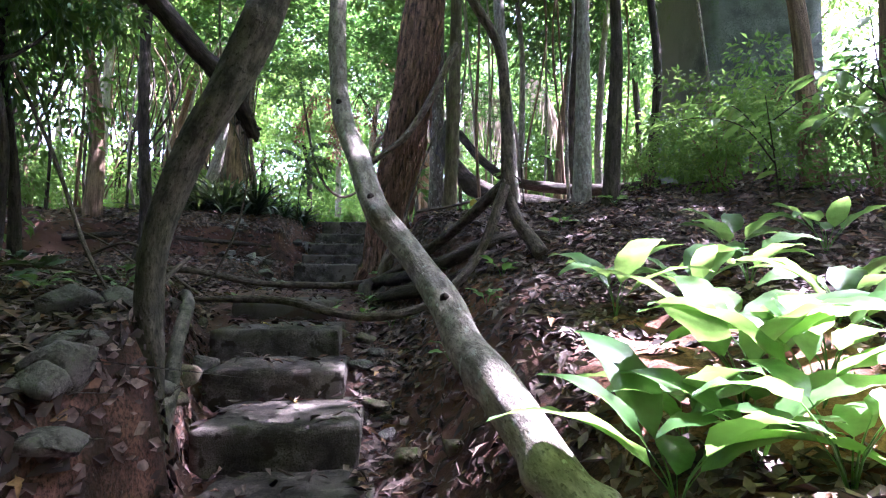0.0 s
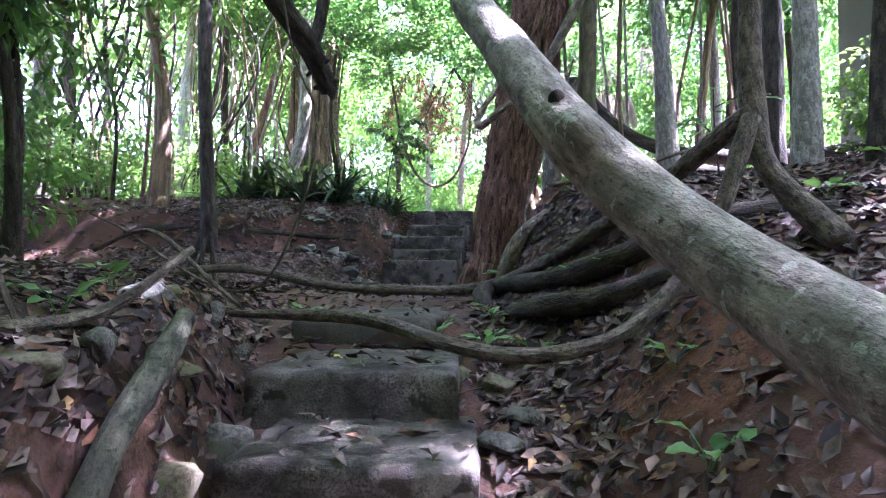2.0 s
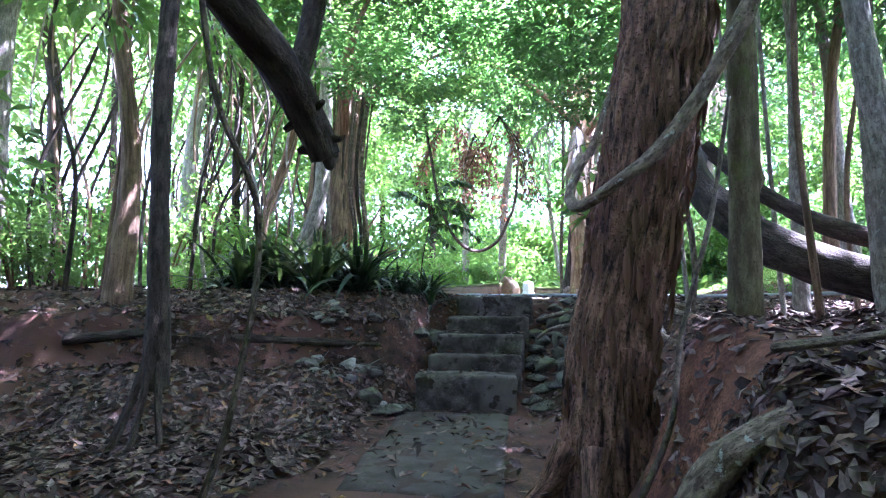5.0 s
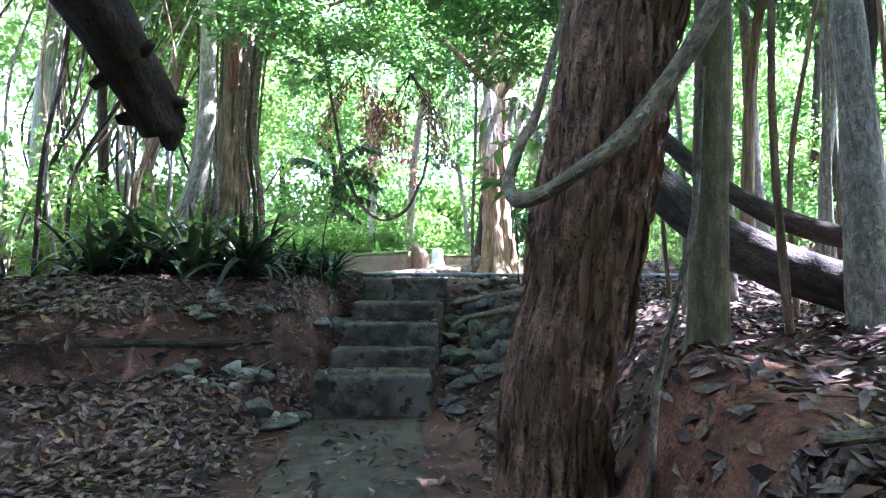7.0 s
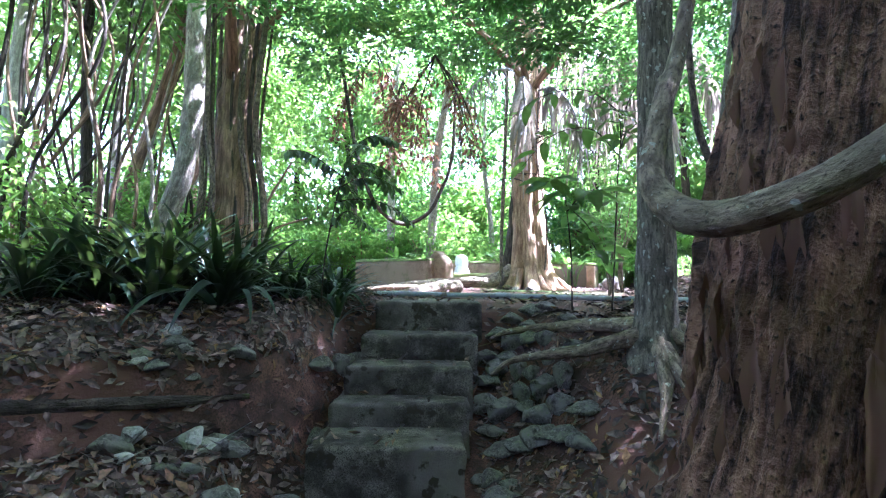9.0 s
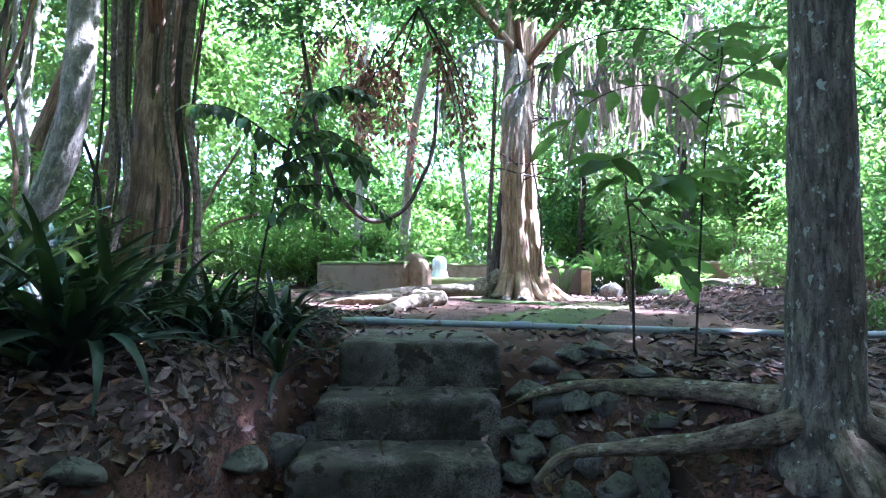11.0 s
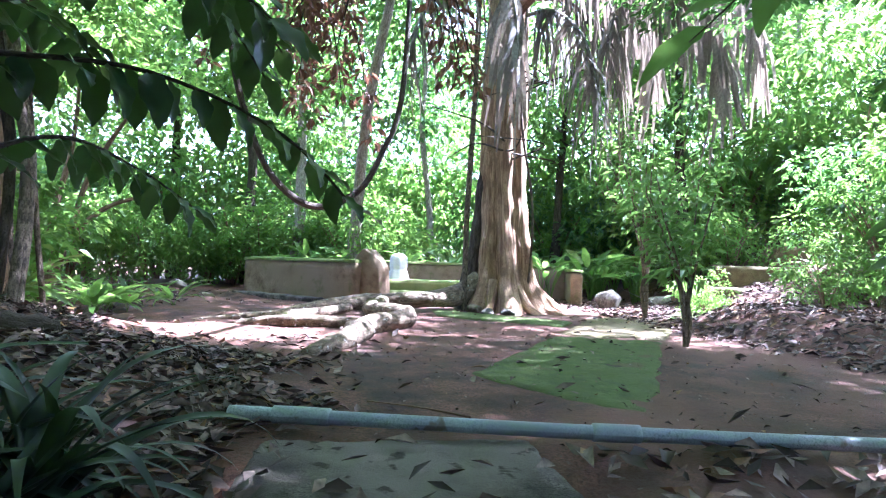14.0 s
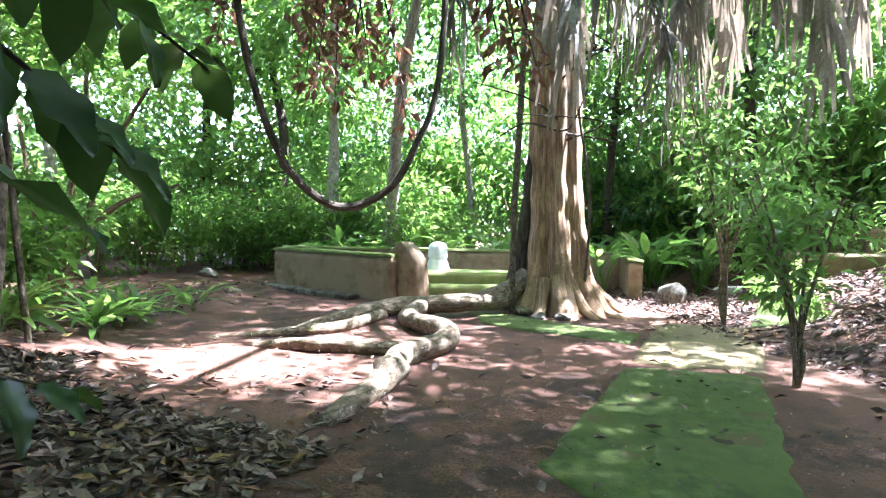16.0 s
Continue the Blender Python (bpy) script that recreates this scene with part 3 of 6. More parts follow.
for i in range(32):
    x = rr.uniform(-2.45, -1.5)
    y = rr.uniform(7.65, 8.3)
    rock(x, y, rr.uniform(.06, .14), "palestone" if rr.random() < .3 else "stone", rr.randrange(4), rr.randrange(360), label="loose stone at the foot of the bank", group="loose stones left of the upper steps")
for x, y, r in ((-1.3, 9.6, .15), (-1.42, 9.3, .13), (-1.55, 9.0, .16), (-1.48, 8.7, .13)):
    rock(x, y, r, "stone", rr.randrange(4), rr.randrange(360), label="upright grey stone edging the upper steps", group="edging stones of the upper steps")
rock(3.45, 17.9, .3, "stone", 2, 10, label="large grey boulder on the terrace")
rock(0.86, 16.55, .16, "brownstone", 0, 30, label="stone leaning on the foot of the tree")
rock(0.95, 16.3, .13, "stone", 3, 80, label="flat stone at the foot of the tree")
rock(1.2, 16.15, .12, "stone", 1, 130, label="flat stone at the foot of the tree")
rock(-0.32, 15.7, .1, "stone", 2, 40, label="round stone beside a root")
rock(-4.4, 21.2, .2, "stone", 0, 10, label="dark stone at the end of the path")
rock(-3.2, 18.6, .13, "brownstone", 3, 50, label="flat stone lying on the earth")
for x, y, r in ((6.9, 16.6, .3), (7.6, 17.0, .22), (4.9, 18.9, .25), (8.6, 17.1, .2), (5.0, 17.2, .16)):
    rock(x, y, r, "palestone", rr.randrange(4), rr.randrange(360), label="pale stone beside the side steps", group="stones of the side steps")

# ---- trees ----
BIG, MID, SMALL = 0.17, 0.12, 0.075


def crown_mesh(name, mat, seed, rx, rz, nclump, each, leaf, clump=0.75):
    rng = np.random.default_rng(seed)
    c = rng.normal(0, 1, (nclump, 3))
    c /= np.linalg.norm(c, axis=1)[:, None]
    c *= (rng.uniform(0.15, 1, nclump) ** 0.5)[:, None] * np.array([rx, rx, rz])
    p, d = clumps(rng, c, clump, each)
    return leaf_mesh(name, p, d, leaf, leaf * 0.55, mat, rng)


CROWN = {
    "leaf": [crown_mesh("crown", M["leaf"], 10 + i, 2.6, 3.0, 50, 100, 0.18) for i in range(3)],
    "bright": [crown_mesh("crown", M["bright"], 20 + i, 2.3, 2.6, 50, 100, 0.175) for i in range(2)],
    "bluegreen": [crown_mesh("crown", M["bluegreen"], 30 + i, 2.6, 2.8, 50, 100, 0.185) for i in range(2)],
    "bush": [crown_mesh("crown", M["leaf"], 40 + i, 1.25, 0.95, 28, 76, 0.11, 0.42) for i in range(2)],
    "bushbright": [crown_mesh("crown", M["bright"], 50 + i, 1.25, 1.0, 28, 76, 0.12, 0.42) for i in range(2)],
    "bushblue": [crown_mesh("crown", M["bluegreen"], 60 + i, 1.25, 0.9, 28, 76, 0.12, 0.42) for i in range(2)],
}
TREE_NO = [0]
STALK = {}
for _k, _r, _m in (("wood", .016, "brown_bark"), ("lily", .022, "lily"), ("bright", .016, "bright")):
    _v, _f, _u = tube([(0.02, 0, 0), (.16, 0, .55), (.45, 0, 1)], [_r, _r * .75, _r * .4], seg=5, step=.22, wob=.03)
    STALK[_k] = mesh_from("stalk", _v, _f, M[_m], _u)


def forest_tree(x, y, h, r, kind="leaf", barkm="grey_bark", lean=(0, 0), crown=1.0, low=0.45, label="tall slender forest tree with a leafy crown", group="forest trees"):
    """A slender trunk with a slight sway, a few limbs and a crown of leaf clumps."""
    TREE_NO[0] += 1
    k = TREE_NO[0]
    rg = random.Random(k * 17)
    z0 = gz(x, y) - 0.15
    t = thing("tree", (x, y, z0), label, "tree", group)
    n = 6
    pts = [(lean[0] * (i / (n - 1)) ** 1.2 + rg.uniform(-.09, .09) * i ** .5, lean[1] * (i / (n - 1)) ** 1.2 + rg.uniform(-.09, .09) * i ** .5, h * i / (n - 1)) for i in range(n)]
    rad = [r * 1.35] + [r * (1 - 0.14 * i) for i in range(1, n)]
    branch_part("trunk", pts, rad, M[barkm], t, step=0.16, seg=10, seed=k, wob=0.07)
    for i in range(3):
        j = rg.uniform(low + 0.1, 0.9)
        b = Vector(spline(pts, 50)[int(j * 49)])
        an = rg.uniform(0, 6.28)
        L = rg.uniform(.16, .3) * h * 0.8
        e = b + Vector((math.cos(an) * L * .7, math.sin(an) * L * .7, L * .6))
        branch_part("limb", [b, b.lerp(e, .5) + Vector((0, 0, -.08 * L)), e], [r * .42, r * .3, r * .14], M[barkm], t, step=0.2, seg=7, seed=k + i)
    me = CROWN[kind][k % len(CROWN[kind])]
    ob = part("crown", me, t)
    zc = h * (low + 1) / 2 + 0.4
    s = crown * h / 8.0
    ob.matrix_basis = Matrix.LocRotScale((pts[4][0], pts[4][1], zc), Euler((0, 0, rg.uniform(0, 6.28))), (s, s, max(s, h * (1 - low) / 5.6)))
    return t


def bush(x, y, s=1.0, kind="bush", h=None, label="dense green undergrowth bush", group="undergrowth bushes"):
    TREE_NO[0] += 1
    k = TREE_NO[0]
    rg = random.Random(k * 13)
    t = thing("bush", (x, y, gz(x, y) - 0.05), label, "bush", group)
    for i in range(5):
        part("stem", STALK["wood"], t, at=Matrix.Rotation(rg.uniform(0, 6.28), 4, "Z") @ Matrix.Diagonal((1.35 * s, 1.35 * s, 1.35 * s, 1)))
    me = CROWN[kind][k % 2]
    part("crown", me, t).matrix_basis = Matrix.LocRotScale((0, 0, (h or 1.0) * s), Euler((0, 0, rg.uniform(0, 6.28))), (s, s, s * (h or 1.0)))
    return t


# big tree with flaking bark beside the hollow
PLATE = np.random.default_rng(3).uniform(0, 1, (64, 64))


def flakes(ang, s, f):
    """Long plates of bark in uneven columns, with cracks between them and a flared foot."""
    u = ang / 6.2832 * 26 + 1.1 * np.sin(1.6 * s + ang) + 0.5 * np.sin(4.1 * s + 3 * ang) + 0.25 * np.sin(11 * s + 7 * ang)
    col = np.floor(u).astype(int) % 26
    fu = u - np.floor(u)
    w = s / (0.35 + 0.6 * PLATE[col, 7]) + PLATE[col, 1] * 9 + 0.5 * fu
    row = np.floor(w).astype(int) % 64
    fw = w - np.floor(w)
    proud = 0.07 * PLATE[col, row] + 0.02 * np.sin(60 * s + 9 * col) * np.sin(31 * ang) + 0.035 * fw * PLATE[row % 64, col]
    crack = np.clip(np.minimum(fu, 1 - fu) / 0.2, 0, 1) * np.clip(fw / 0.03, 0.45, 1)
    return 1 + proud * crack - 0.03 * (1 - crack) + 0.04 * np.sin(5 * ang + s) + 0.24 * np.exp(-s / 0.35) * (0.5 + 0.5 * np.sin(4 * ang + 1))


big = thing("tree", (0.07, 5.62, 0.75), "massive old tree with dark flaking reddish bark, leaning", "tree")
LEAN = [(0, 0, 0), (0.03, 0, 0.8), (0.13, 0, 1.32), (0.24, 0, 1.9), (0.34, 0, 2.5), (0.41, 0, 2.9), (0.6, .1, 5), (0.7, .1, 7.5)]
big_trunk = branch_part("trunk", LEAN, [0.27, 0.225, 0.23, 0.245, 0.25, 0.255, 0.24, 0.18], M["red_bark"], big, seg=156, step=0.026, wob=0.04, seed=3, ridges=flakes)
rb = random.Random(9)
strip = blade("bark_strip", 0.4, 0.05, M["red_bark"], 0.2, 0.006, 5, 0.8, 0.35)
for i in range(280):
    an = rb.uniform(2.6, 6.6)
    h = rb.uniform(0.3, 3.4)
    cx = np.interp(h, [0, .8, 1.32, 1.9, 2.5, 2.9, 5], [0, .03, .13, .24, .34, .41, .6])
    rad = np.interp(h, [0, .5, 1.3, 1.9, 4], [0.3, 0.245, 0.245, 0.258, 0.264])
    m = Matrix.Translation((cx + rad * math.cos(an), rad * math.sin(an), h)) @ Matrix.Rotation(an, 4, "Z") @ Matrix.Rotation(radians(90 + rb.uniform(-6, 4)), 4, "Y") @ Matrix.Rotation(radians(rb.uniform(-8, 8)), 4, "X") @ Matrix.Diagonal((rb.uniform(.2, .7), rb.uniform(.3, .8), 1, 1))
    part("bark_strip", strip, big_trunk, at=m)
for an, L in ((3.4, .7), (4.4, .6), (5.6, .9), (0.3, 1.1)):
    branch_part("root", [(0.2 * math.cos(an), .2 * math.sin(an), .35), (.36 * math.cos(an), .36 * math.sin(an), .14), ((.3 + L * .6) * math.cos(an + .2), (.3 + L * .6) * math.sin(an + .2), -.05)], [.11, .07, .03], M["red_bark"], big, seg=16, wob=.12, seed=int(an * 10))
part("crown", CROWN["leaf"][0], big).matrix_basis = Matrix.LocRotScale((0.8, 0.3, 9.5), Euler((0, 0, 1)), (1.5, 1.5, 1.1))


def stem(name, pts, radii, mat, label, category, piece="stem", **kw):
    """One trunk, vine or root that stands or lies by itself."""
    b = Vector(pts[0])
    t = thing(name, b, label, category)
    branch_part(piece, pts, radii, M[mat], t, base=b, **kw)
    return t


# trunks close to the lower steps
lt = thing("tree", (-0.66, 0.45, 0.3), "leaning tree with mottled grey-green bark at the steps", "tree")
branch_part("trunk", [(0.0, 0, 0), (0.015, 0, .4), (.03, 0, .85), (.15, 0, 1.2), (.29, 0, 1.46), (.42, 0.02, 1.8), (.6, .1, 2.6), (.7, .3, 4), (.8, .5, 6)], [.085, .06, .052, .06, .066, .07, .07, .06, .04], M["lean_bark"], lt, seg=20, step=.03, wob=.07, knots=9, seed=21)
stem("surface_root", [(-1.14, 2.1, .84), (-1.02, 1.9, .93), (-.9, 1.6, .88), (-.82, 1.25, .74), (-.75, .95, .56), (-.68, .6, .34)], [.022, .03, .034, .036, .04, .042], "lean_bark", "thick mottled root rising from the leaning tree", "root", seg=16, step=.03, knots=6, seed=22, wob=.12)
# Crown added above the view to shade the bank left of the steps.
part("crown", CROWN["leaf"][0], lt).matrix_basis = Matrix.LocRotScale((-1.2, 0.5, 4.9), Euler((0, 0, 4)), (.8, .8, .42))
# Crown set off towards the sun, out of view, to shade that bank.
part("crown", CROWN["leaf"][1], lt).matrix_basis = Matrix.LocRotScale((1.5, 0.4, 6.9), Euler((0, 0, 2)), (1.0, 1.0, .7))
fl = thing("leaning_trunk", (0.8, -0.42, 0.2), "bare grey leaning trunk with knots across the slope", "tree")
LOG = [(.95, -.55, .1), (.80, -.38, .3), (.677, -.16, .487), (.55, .14, .70), (.485, .38, .785), (.446, .63, .904), (.38, .93, 1.03), (.312, 1.13, 1.14), (.217, 1.28, 1.268), (.116, 1.386, 1.415), (-0.0, 1.78, 1.75), (-.14, 2.2, 2.16), (-.2, 2.42, 2.75), (-.2, 2.55, 3.4), (-.25, 2.7, 4.6), (-.3, 2.9, 6)]
log_trunk = branch_part("trunk", LOG, [.08, .078, .075, .072, .07, .07, .07, .07, .07, .07, .067, .064, .062, .062, .056, .045], M["grey_bark"], fl, base=(0.8, -0.42, 0.2), seg=24, step=.025, wob=.05, knots=12, seed=31)
for bx, by, bz in ((.1, 1.345, 1.452), (.425, .6, .955), (-.15, 2.15, 2.19)):
    branch_part("knot", [(bx, by, bz), (bx - .005, by - .012, bz + .012), (bx - .008, by - .018, bz + .018)], [.021, .017, .009], M["dark_bark"], log_trunk, base=(0.8, -0.42, 0.2), seg=12, step=.01, seed=3, wob=.2)
# Unseen crown, placed and widened to shade the ground by the steps.
part("crown", CROWN["leaf"][2], fl).matrix_basis = Matrix.LocRotScale((-.3, 2.6, 6.6), Euler((0, 0, 1)), (1.05, 1.05, .7))
stem("vine", [(1.25, 2.3, 1.2), (1.1, 2.5, 1.5), (1.06, 2.55, 1.78), (1.04, 2.55, 2.3), (.98, 2.56, 2.8), (.72, 2.6, 3.3), (.4, 2.7, 4.4), (.3, 2.8, 6)], [.055, .05, .05, .04, .038, .036, .03, .02], "vine_bark", "twisted brown woody vine climbing into the canopy", "vine", seg=12, step=.04, knots=4, seed=41, wob=.1)
stem("surface_root", [(1.05, 2.52, 1.75), (.7, 3.1, 1.42), (.3, 3.7, 1.13), (-.1, 4.2, .97), (-.7, 4.3, .95), (-1.2, 4.32, .98), (-1.9, 4.25, 1.1), (-2.6, 4.0, 1.0), (-3.2, 3.8, .85)], [.042, .042, .042, .038, .036, .033, .03, .024, .015], "vine_bark", "thick dark root lying across the path", "root", seg=12, step=.05, knots=5, seed=42, wob=.1)
stem("surface_root", [(1.03, 2.5, 1.72), (.85, 2.45, 1.25), (.65, 2.4, .99), (.4, 2.28, .83), (.07, 2.26, .77), (-.25, 2.45, .8), (-.6, 2.75, .86), (-1.17, 3.0, .86), (-1.5, 3.1, .85)], [.036, .033, .032, .032, .031, .032, .03, .025, .015], "vine_bark", "brown root looping over the top step", "root", seg=12, step=.04, knots=4, seed=43, wob=.1)
stem("surface_root", [(1.5, 2.75, 1.35), (1.2, 2.82, 1.36), (.86, 2.95, 1.27), (.54, 3.13, 1.12), (.3, 3.55, 1.03), (.12, 3.98, 1.0), (.0, 4.08, .97), (-.06, 3.95, .92), (-.04, 3.75, .84)], [.055, .058, .06, .06, .06, .064, .064, .06, .045], "dark_bark", "heavy dark buttress root bending at the path", "root", seg=16, step=.04, knots=3, seed=44, wob=.1)
stem("surface_root", [(1.3, 2.65, 1.2), (1.02, 2.75, 1.2), (.78, 2.85, 1.06), (.5, 2.98, .95), (.25, 3.2, .9), (.1, 3.5, .84)], [.05, .058, .062, .062, .058, .04], "dark_bark", "second dark root lying under the first", "root", seg=16, step=.04, knots=3, seed=444, wob=.1)
stem("surface_root", [(2.2, 4.0, 1.78), (1.5, 4.1, 1.68), (.9, 4.15, 1.63), (.45, 4.2, 1.5), (.2, 4.25, 1.3), (.08, 4.3, .95), (.05, 4.3, .8)], [.045, .048, .05, .055, .06, .07, .075], "root_bark", "pale root running down the bank", "root", seg=16, step=.05, knots=4, seed=45, wob=.1)
stem("vine", [(-2.6, 3.7, 1.45), (-2.3, 3.6, 1.33), (-1.95, 3.6, 1.1), (-1.63, 3.6, .96), (-1.4, 3.6, 1.02), (-1.24, 3.6, 1.3), (-1.14, 3.6, 1.62), (-1.1, 3.6, 2.07), (-1.26, 3.6, 2.5), (-1.4, 3.7, 3.4), (-1.4, 3.9, 5)], [.009, .009, .01, .01, .01, .01, .009, .009, .009, .009, .008], "vine_bark", "thin vine hanging in a loop over the path", "vine", seg=8, step=.04, seed=46)
bent = stem("bough", [(-1.34, 4.82, 2.58), (-1.4, 4.74, 2.74), (-1.5, 4.55, 2.97), (-1.9, 4.05, 3.45), (-2.6, 3.4, 4.3), (-3.2, 3.0, 5.2)], [.068, .088, .09, .095, .1, .11], "dark_bark", "thick dark broken bough hanging over the path", "branch", seg=18, step=.04, knots=14, seed=47, wob=.14)
for _p, _q, _r in (((-.02, -.02, .05), (-.12, -.05, .02), .05), ((0, 0, .1), (.09, -.06, .07), .045), ((-.05, -.1, .2), (-.16, -.12, .1), .04), ((.02, .02, .02), (.03, -.02, -.06), .055), ((-.06, -.1, .18), (.05, -.2, .2), .04)):
    branch_part("knot", [_p, tuple((a_ + b_) / 2 for a_, b_ in zip(_p, _q)), _q], [_r * .65, _r * .55, _r * .3], M["dark_bark"], bent, seg=10, step=.02, seed=int(_r * 1000), wob=.2)
stem("surface_root", [(x_, y_, gz(x_, y_ - .25) + .3) for x_, y_ in ((-4.6, 7.2), (-3.9, 7.35), (-3.2, 7.45), (-2.7, 7.7), (-2.2, 7.95), (-1.85, 8.25))], [.05, .06, .055, .045, .035, .02], "dark_bark", "dark root along the lip of the undercut bank", "root", seg=12, step=.05, knots=5, seed=46, wob=.14)
stem("bough", [(-1.42, 4.6, 2.88), (-1.36, 4.62, 3.15), (-1.3, 4.6, 3.6), (-1.2, 4.6, 5)], [.055, .05, .045, .03], "dark_bark", "dark upright side bough", "branch", seg=12, step=.05, seed=48)
stem("bough", [(.95, 5.05, 3.8), (.62, 5.18, 3.15), (.42, 5.23, 2.83), (.27, 5.25, 2.66), (.13, 5.27, 2.555), (.02, 5.34, 2.48), (-.07, 5.48, 2.45), (-.105, 5.62, 2.5), (-.1, 5.72, 2.58), (-.06, 5.8, 2.69), (0, 5.9, 2.82), (.1, 6.05, 3.0), (.3, 6.3, 3.6)], [.047, .042, .039, .037, .036, .035, .035, .034, .032, .03, .028, .026, .02], "root_bark", "grey bough bent in a hook round the big tree", "branch", seg=16, step=.03, knots=6, seed=49, wob=.08)
pt = thing("tree", (0.92, 5.85, 1.55), "slim straight tree with smooth mossy olive bark", "tree")
branch_part("trunk", [(0, 0, 0), (.0, 0, .25), (.02, 0, .7), (.04, 0, 1.3), (.06, 0, 1.9), (.1, .05, 3.4), (.15, .1, 6)], [.15, .11, .092, .088, .084, .075, .055], M["post_bark"], pt, seg=18, step=.04, wob=.05, seed=51, knots=4)
part("crown", CROWN["leaf"][1], pt).matrix_basis = Matrix.LocRotScale((.3, .2, 7.2), Euler((0, 0, 1)), (.8, .8, .6))
stem("fallen_tree", [(1.05, 7.2, 3.4), (.95, 6.9, 3.05), (1.0, 6.6, 2.7), (1.25, 6.3, 2.35), (1.7, 6.0, 2.08), (2.4, 5.7, 1.92), (3.3, 5.4, 1.9)], [.09, .11, .12, .13, .14, .14, .12], "dark_bark", "thick dark trunk curving down onto the bank", "tree trunk", seg=18, step=.06, knots=4, seed=52, wob=.08)
stem("fallen_tree", [(1.2, 7.3, 3.3), (1.55, 6.9, 2.75), (2.0, 6.5, 2.4), (2.8, 6.1, 2.25), (3.8, 5.9, 2.3)], [.06, .065, .07, .08, .08], "dark_bark", "grey-brown trunk leaning over the bank", "tree trunk", seg=14, step=.06, seed=53)
stem("vine", [(.05, 4.8, 1.0), (.25, 4.95, 1.35), (.34, 5.05, 1.75), (.52, 5.15, 2.3), (.68, 5.4, 2.75), (.8, 5.6, 3.1)], [.016, .015, .013, .012, .012, .011], "vine_bark", "thin grey vine rising from the bank", "vine", seg=10, step=.04, seed=54)
stem("bough", [(.45, 4.35, 1.72), (.9, 4.3, 1.8), (1.5, 4.4, 2.0)], [.018, .016, .012], "vine_bark", "thin bare branch lying on the bank", "branch", seg=8, step=.05, seed=55)

# tree over the undercut bank
ot = thing("tree", (-3.0, 6.15, 1.3), "dark tree rooted over the undercut bank", "tree")
branch_part("trunk", [(0, 0, 0), (.0, 0, .5), (-.05, 0, 1.3), (-.08, 0, 2.6), (-.05, .1, 4.5), (0, .2, 7)], [.1, .08, .072, .068, .062, .05], M["dark_bark"], ot, seg=14, step=.06, seed=61, knots=5)
for i in range(4):
    an = 3.3 + i * .7
    foot = []
    for d in (0, .3, .65, 1.0):
        px, py = -3.0 + d * math.cos(an), 6.15 + .8 * d * math.sin(an)
        foot.append((px + 3.0, py - 6.15, (.4 if d == 0 else gz(px, py) - 1.3 + .03 - .04 * d)))
    branch_part("root", foot, [.03, .022, .016, .008], M["dark_bark"], ot, seg=8, step=.06, seed=62 + i, wob=.15)
# Lower crown added over the hollow to darken the left bank with shade.
part("crown", CROWN["leaf"][1], ot).matrix_basis = Matrix.LocRotScale((.6, .6, 4.9), Euler((0, 0, 4)), (.8, .8, .45))
part("crown", CROWN["leaf"][0], ot).matrix_basis = Matrix.LocRotScale((0, .2, 7.5), Euler((0, 0, 1)), (.8, .8, .7))

# strangler clump on the bank
sc = thing("tree", (-3.95, 13.6, 2.2), "clump of brown trunks wrapped in thin aerial roots", "tree")
branch_part("trunk", [(0, 0, 0), (.02, 0, .8), (.05, 0, 2), (.1, .1, 4), (.1, .2, 7)], [.42, .3, .27, .25, .16], M["brown_bark"], sc, seg=24, step=.06, seed=71, ridges=lambda a, s, f: 1 + .12 * np.abs(np.sin(5 * a + s)), wob=.1)
rs = random.Random(4)
for i in range(26):
    an = rs.uniform(0, 6.28)
    d = rs.uniform(.3, .85)
    branch_part("aerial_root", [(d * math.cos(an), d * math.sin(an), -.05), (d * .8 * math.cos(an + .3), d * .8 * math.sin(an + .3), 1.2), (d * .7 * math.cos(an), d * .7 * math.sin(an), 2.6), (d * .9 * math.cos(an) + .1, d * .9 * math.sin(an), 5)], [rs.uniform(.016, .042)] * 3 + [.02], M["vine_bark" if i % 3 else "dark_bark"], sc, seg=8, step=.1, seed=72 + i, wob=.12)
# Two crowns, with limbs to carry them, added to shade clump and bank.
part("crown", CROWN["leaf"][0], sc).matrix_basis = Matrix.LocRotScale((2.0, .3, 5.2), Euler((0, 0, 3)), (.7, .7, .45))
part("crown", CROWN["bluegreen"][0], sc).matrix_basis = Matrix.LocRotScale((1.6, -4.0, 3.9), Euler((0, 0, 5)), (.75, .7, .36))
for pts in ([(0, 0, 3.6), (.9, .1, 4.6), (2.0, .3, 5.2)], [(0, 0, 3.2), (.6, -1.8, 4.2), (1.6, -4.0, 4.2)]):
    branch_part("limb", pts, [.1, .07, .03], M["brown_bark"], sc, seg=10, step=.1, seed=79)
part("crown", CROWN["leaf"][2], sc).matrix_basis = Matrix.LocRotScale((0, .2, 7.5), Euler((0, 0, 1)), (.8, .8, .7))
forest_tree(-6.6, 14.6, 9, .15, "leaf", "brown_bark", (2.8, .2), .7, .6, "leaning tree with reddish brown bark")
st2 = thing("tree", (-4.2, 11.1, 1.9), "curved grey tree leaning on the bank", "tree")
branch_part("trunk", [(0, 0, 0), (.14, 0, .55), (.38, 0, 1.0), (.6, 0, 1.6), (.7, 0, 2.3), (.66, .1, 4.1), (.6, .1, 6)], [.15, .13, .125, .12, .115, .1, .06], M["grey_bark"], st2, seg=16, step=.06, seed=75, knots=5)
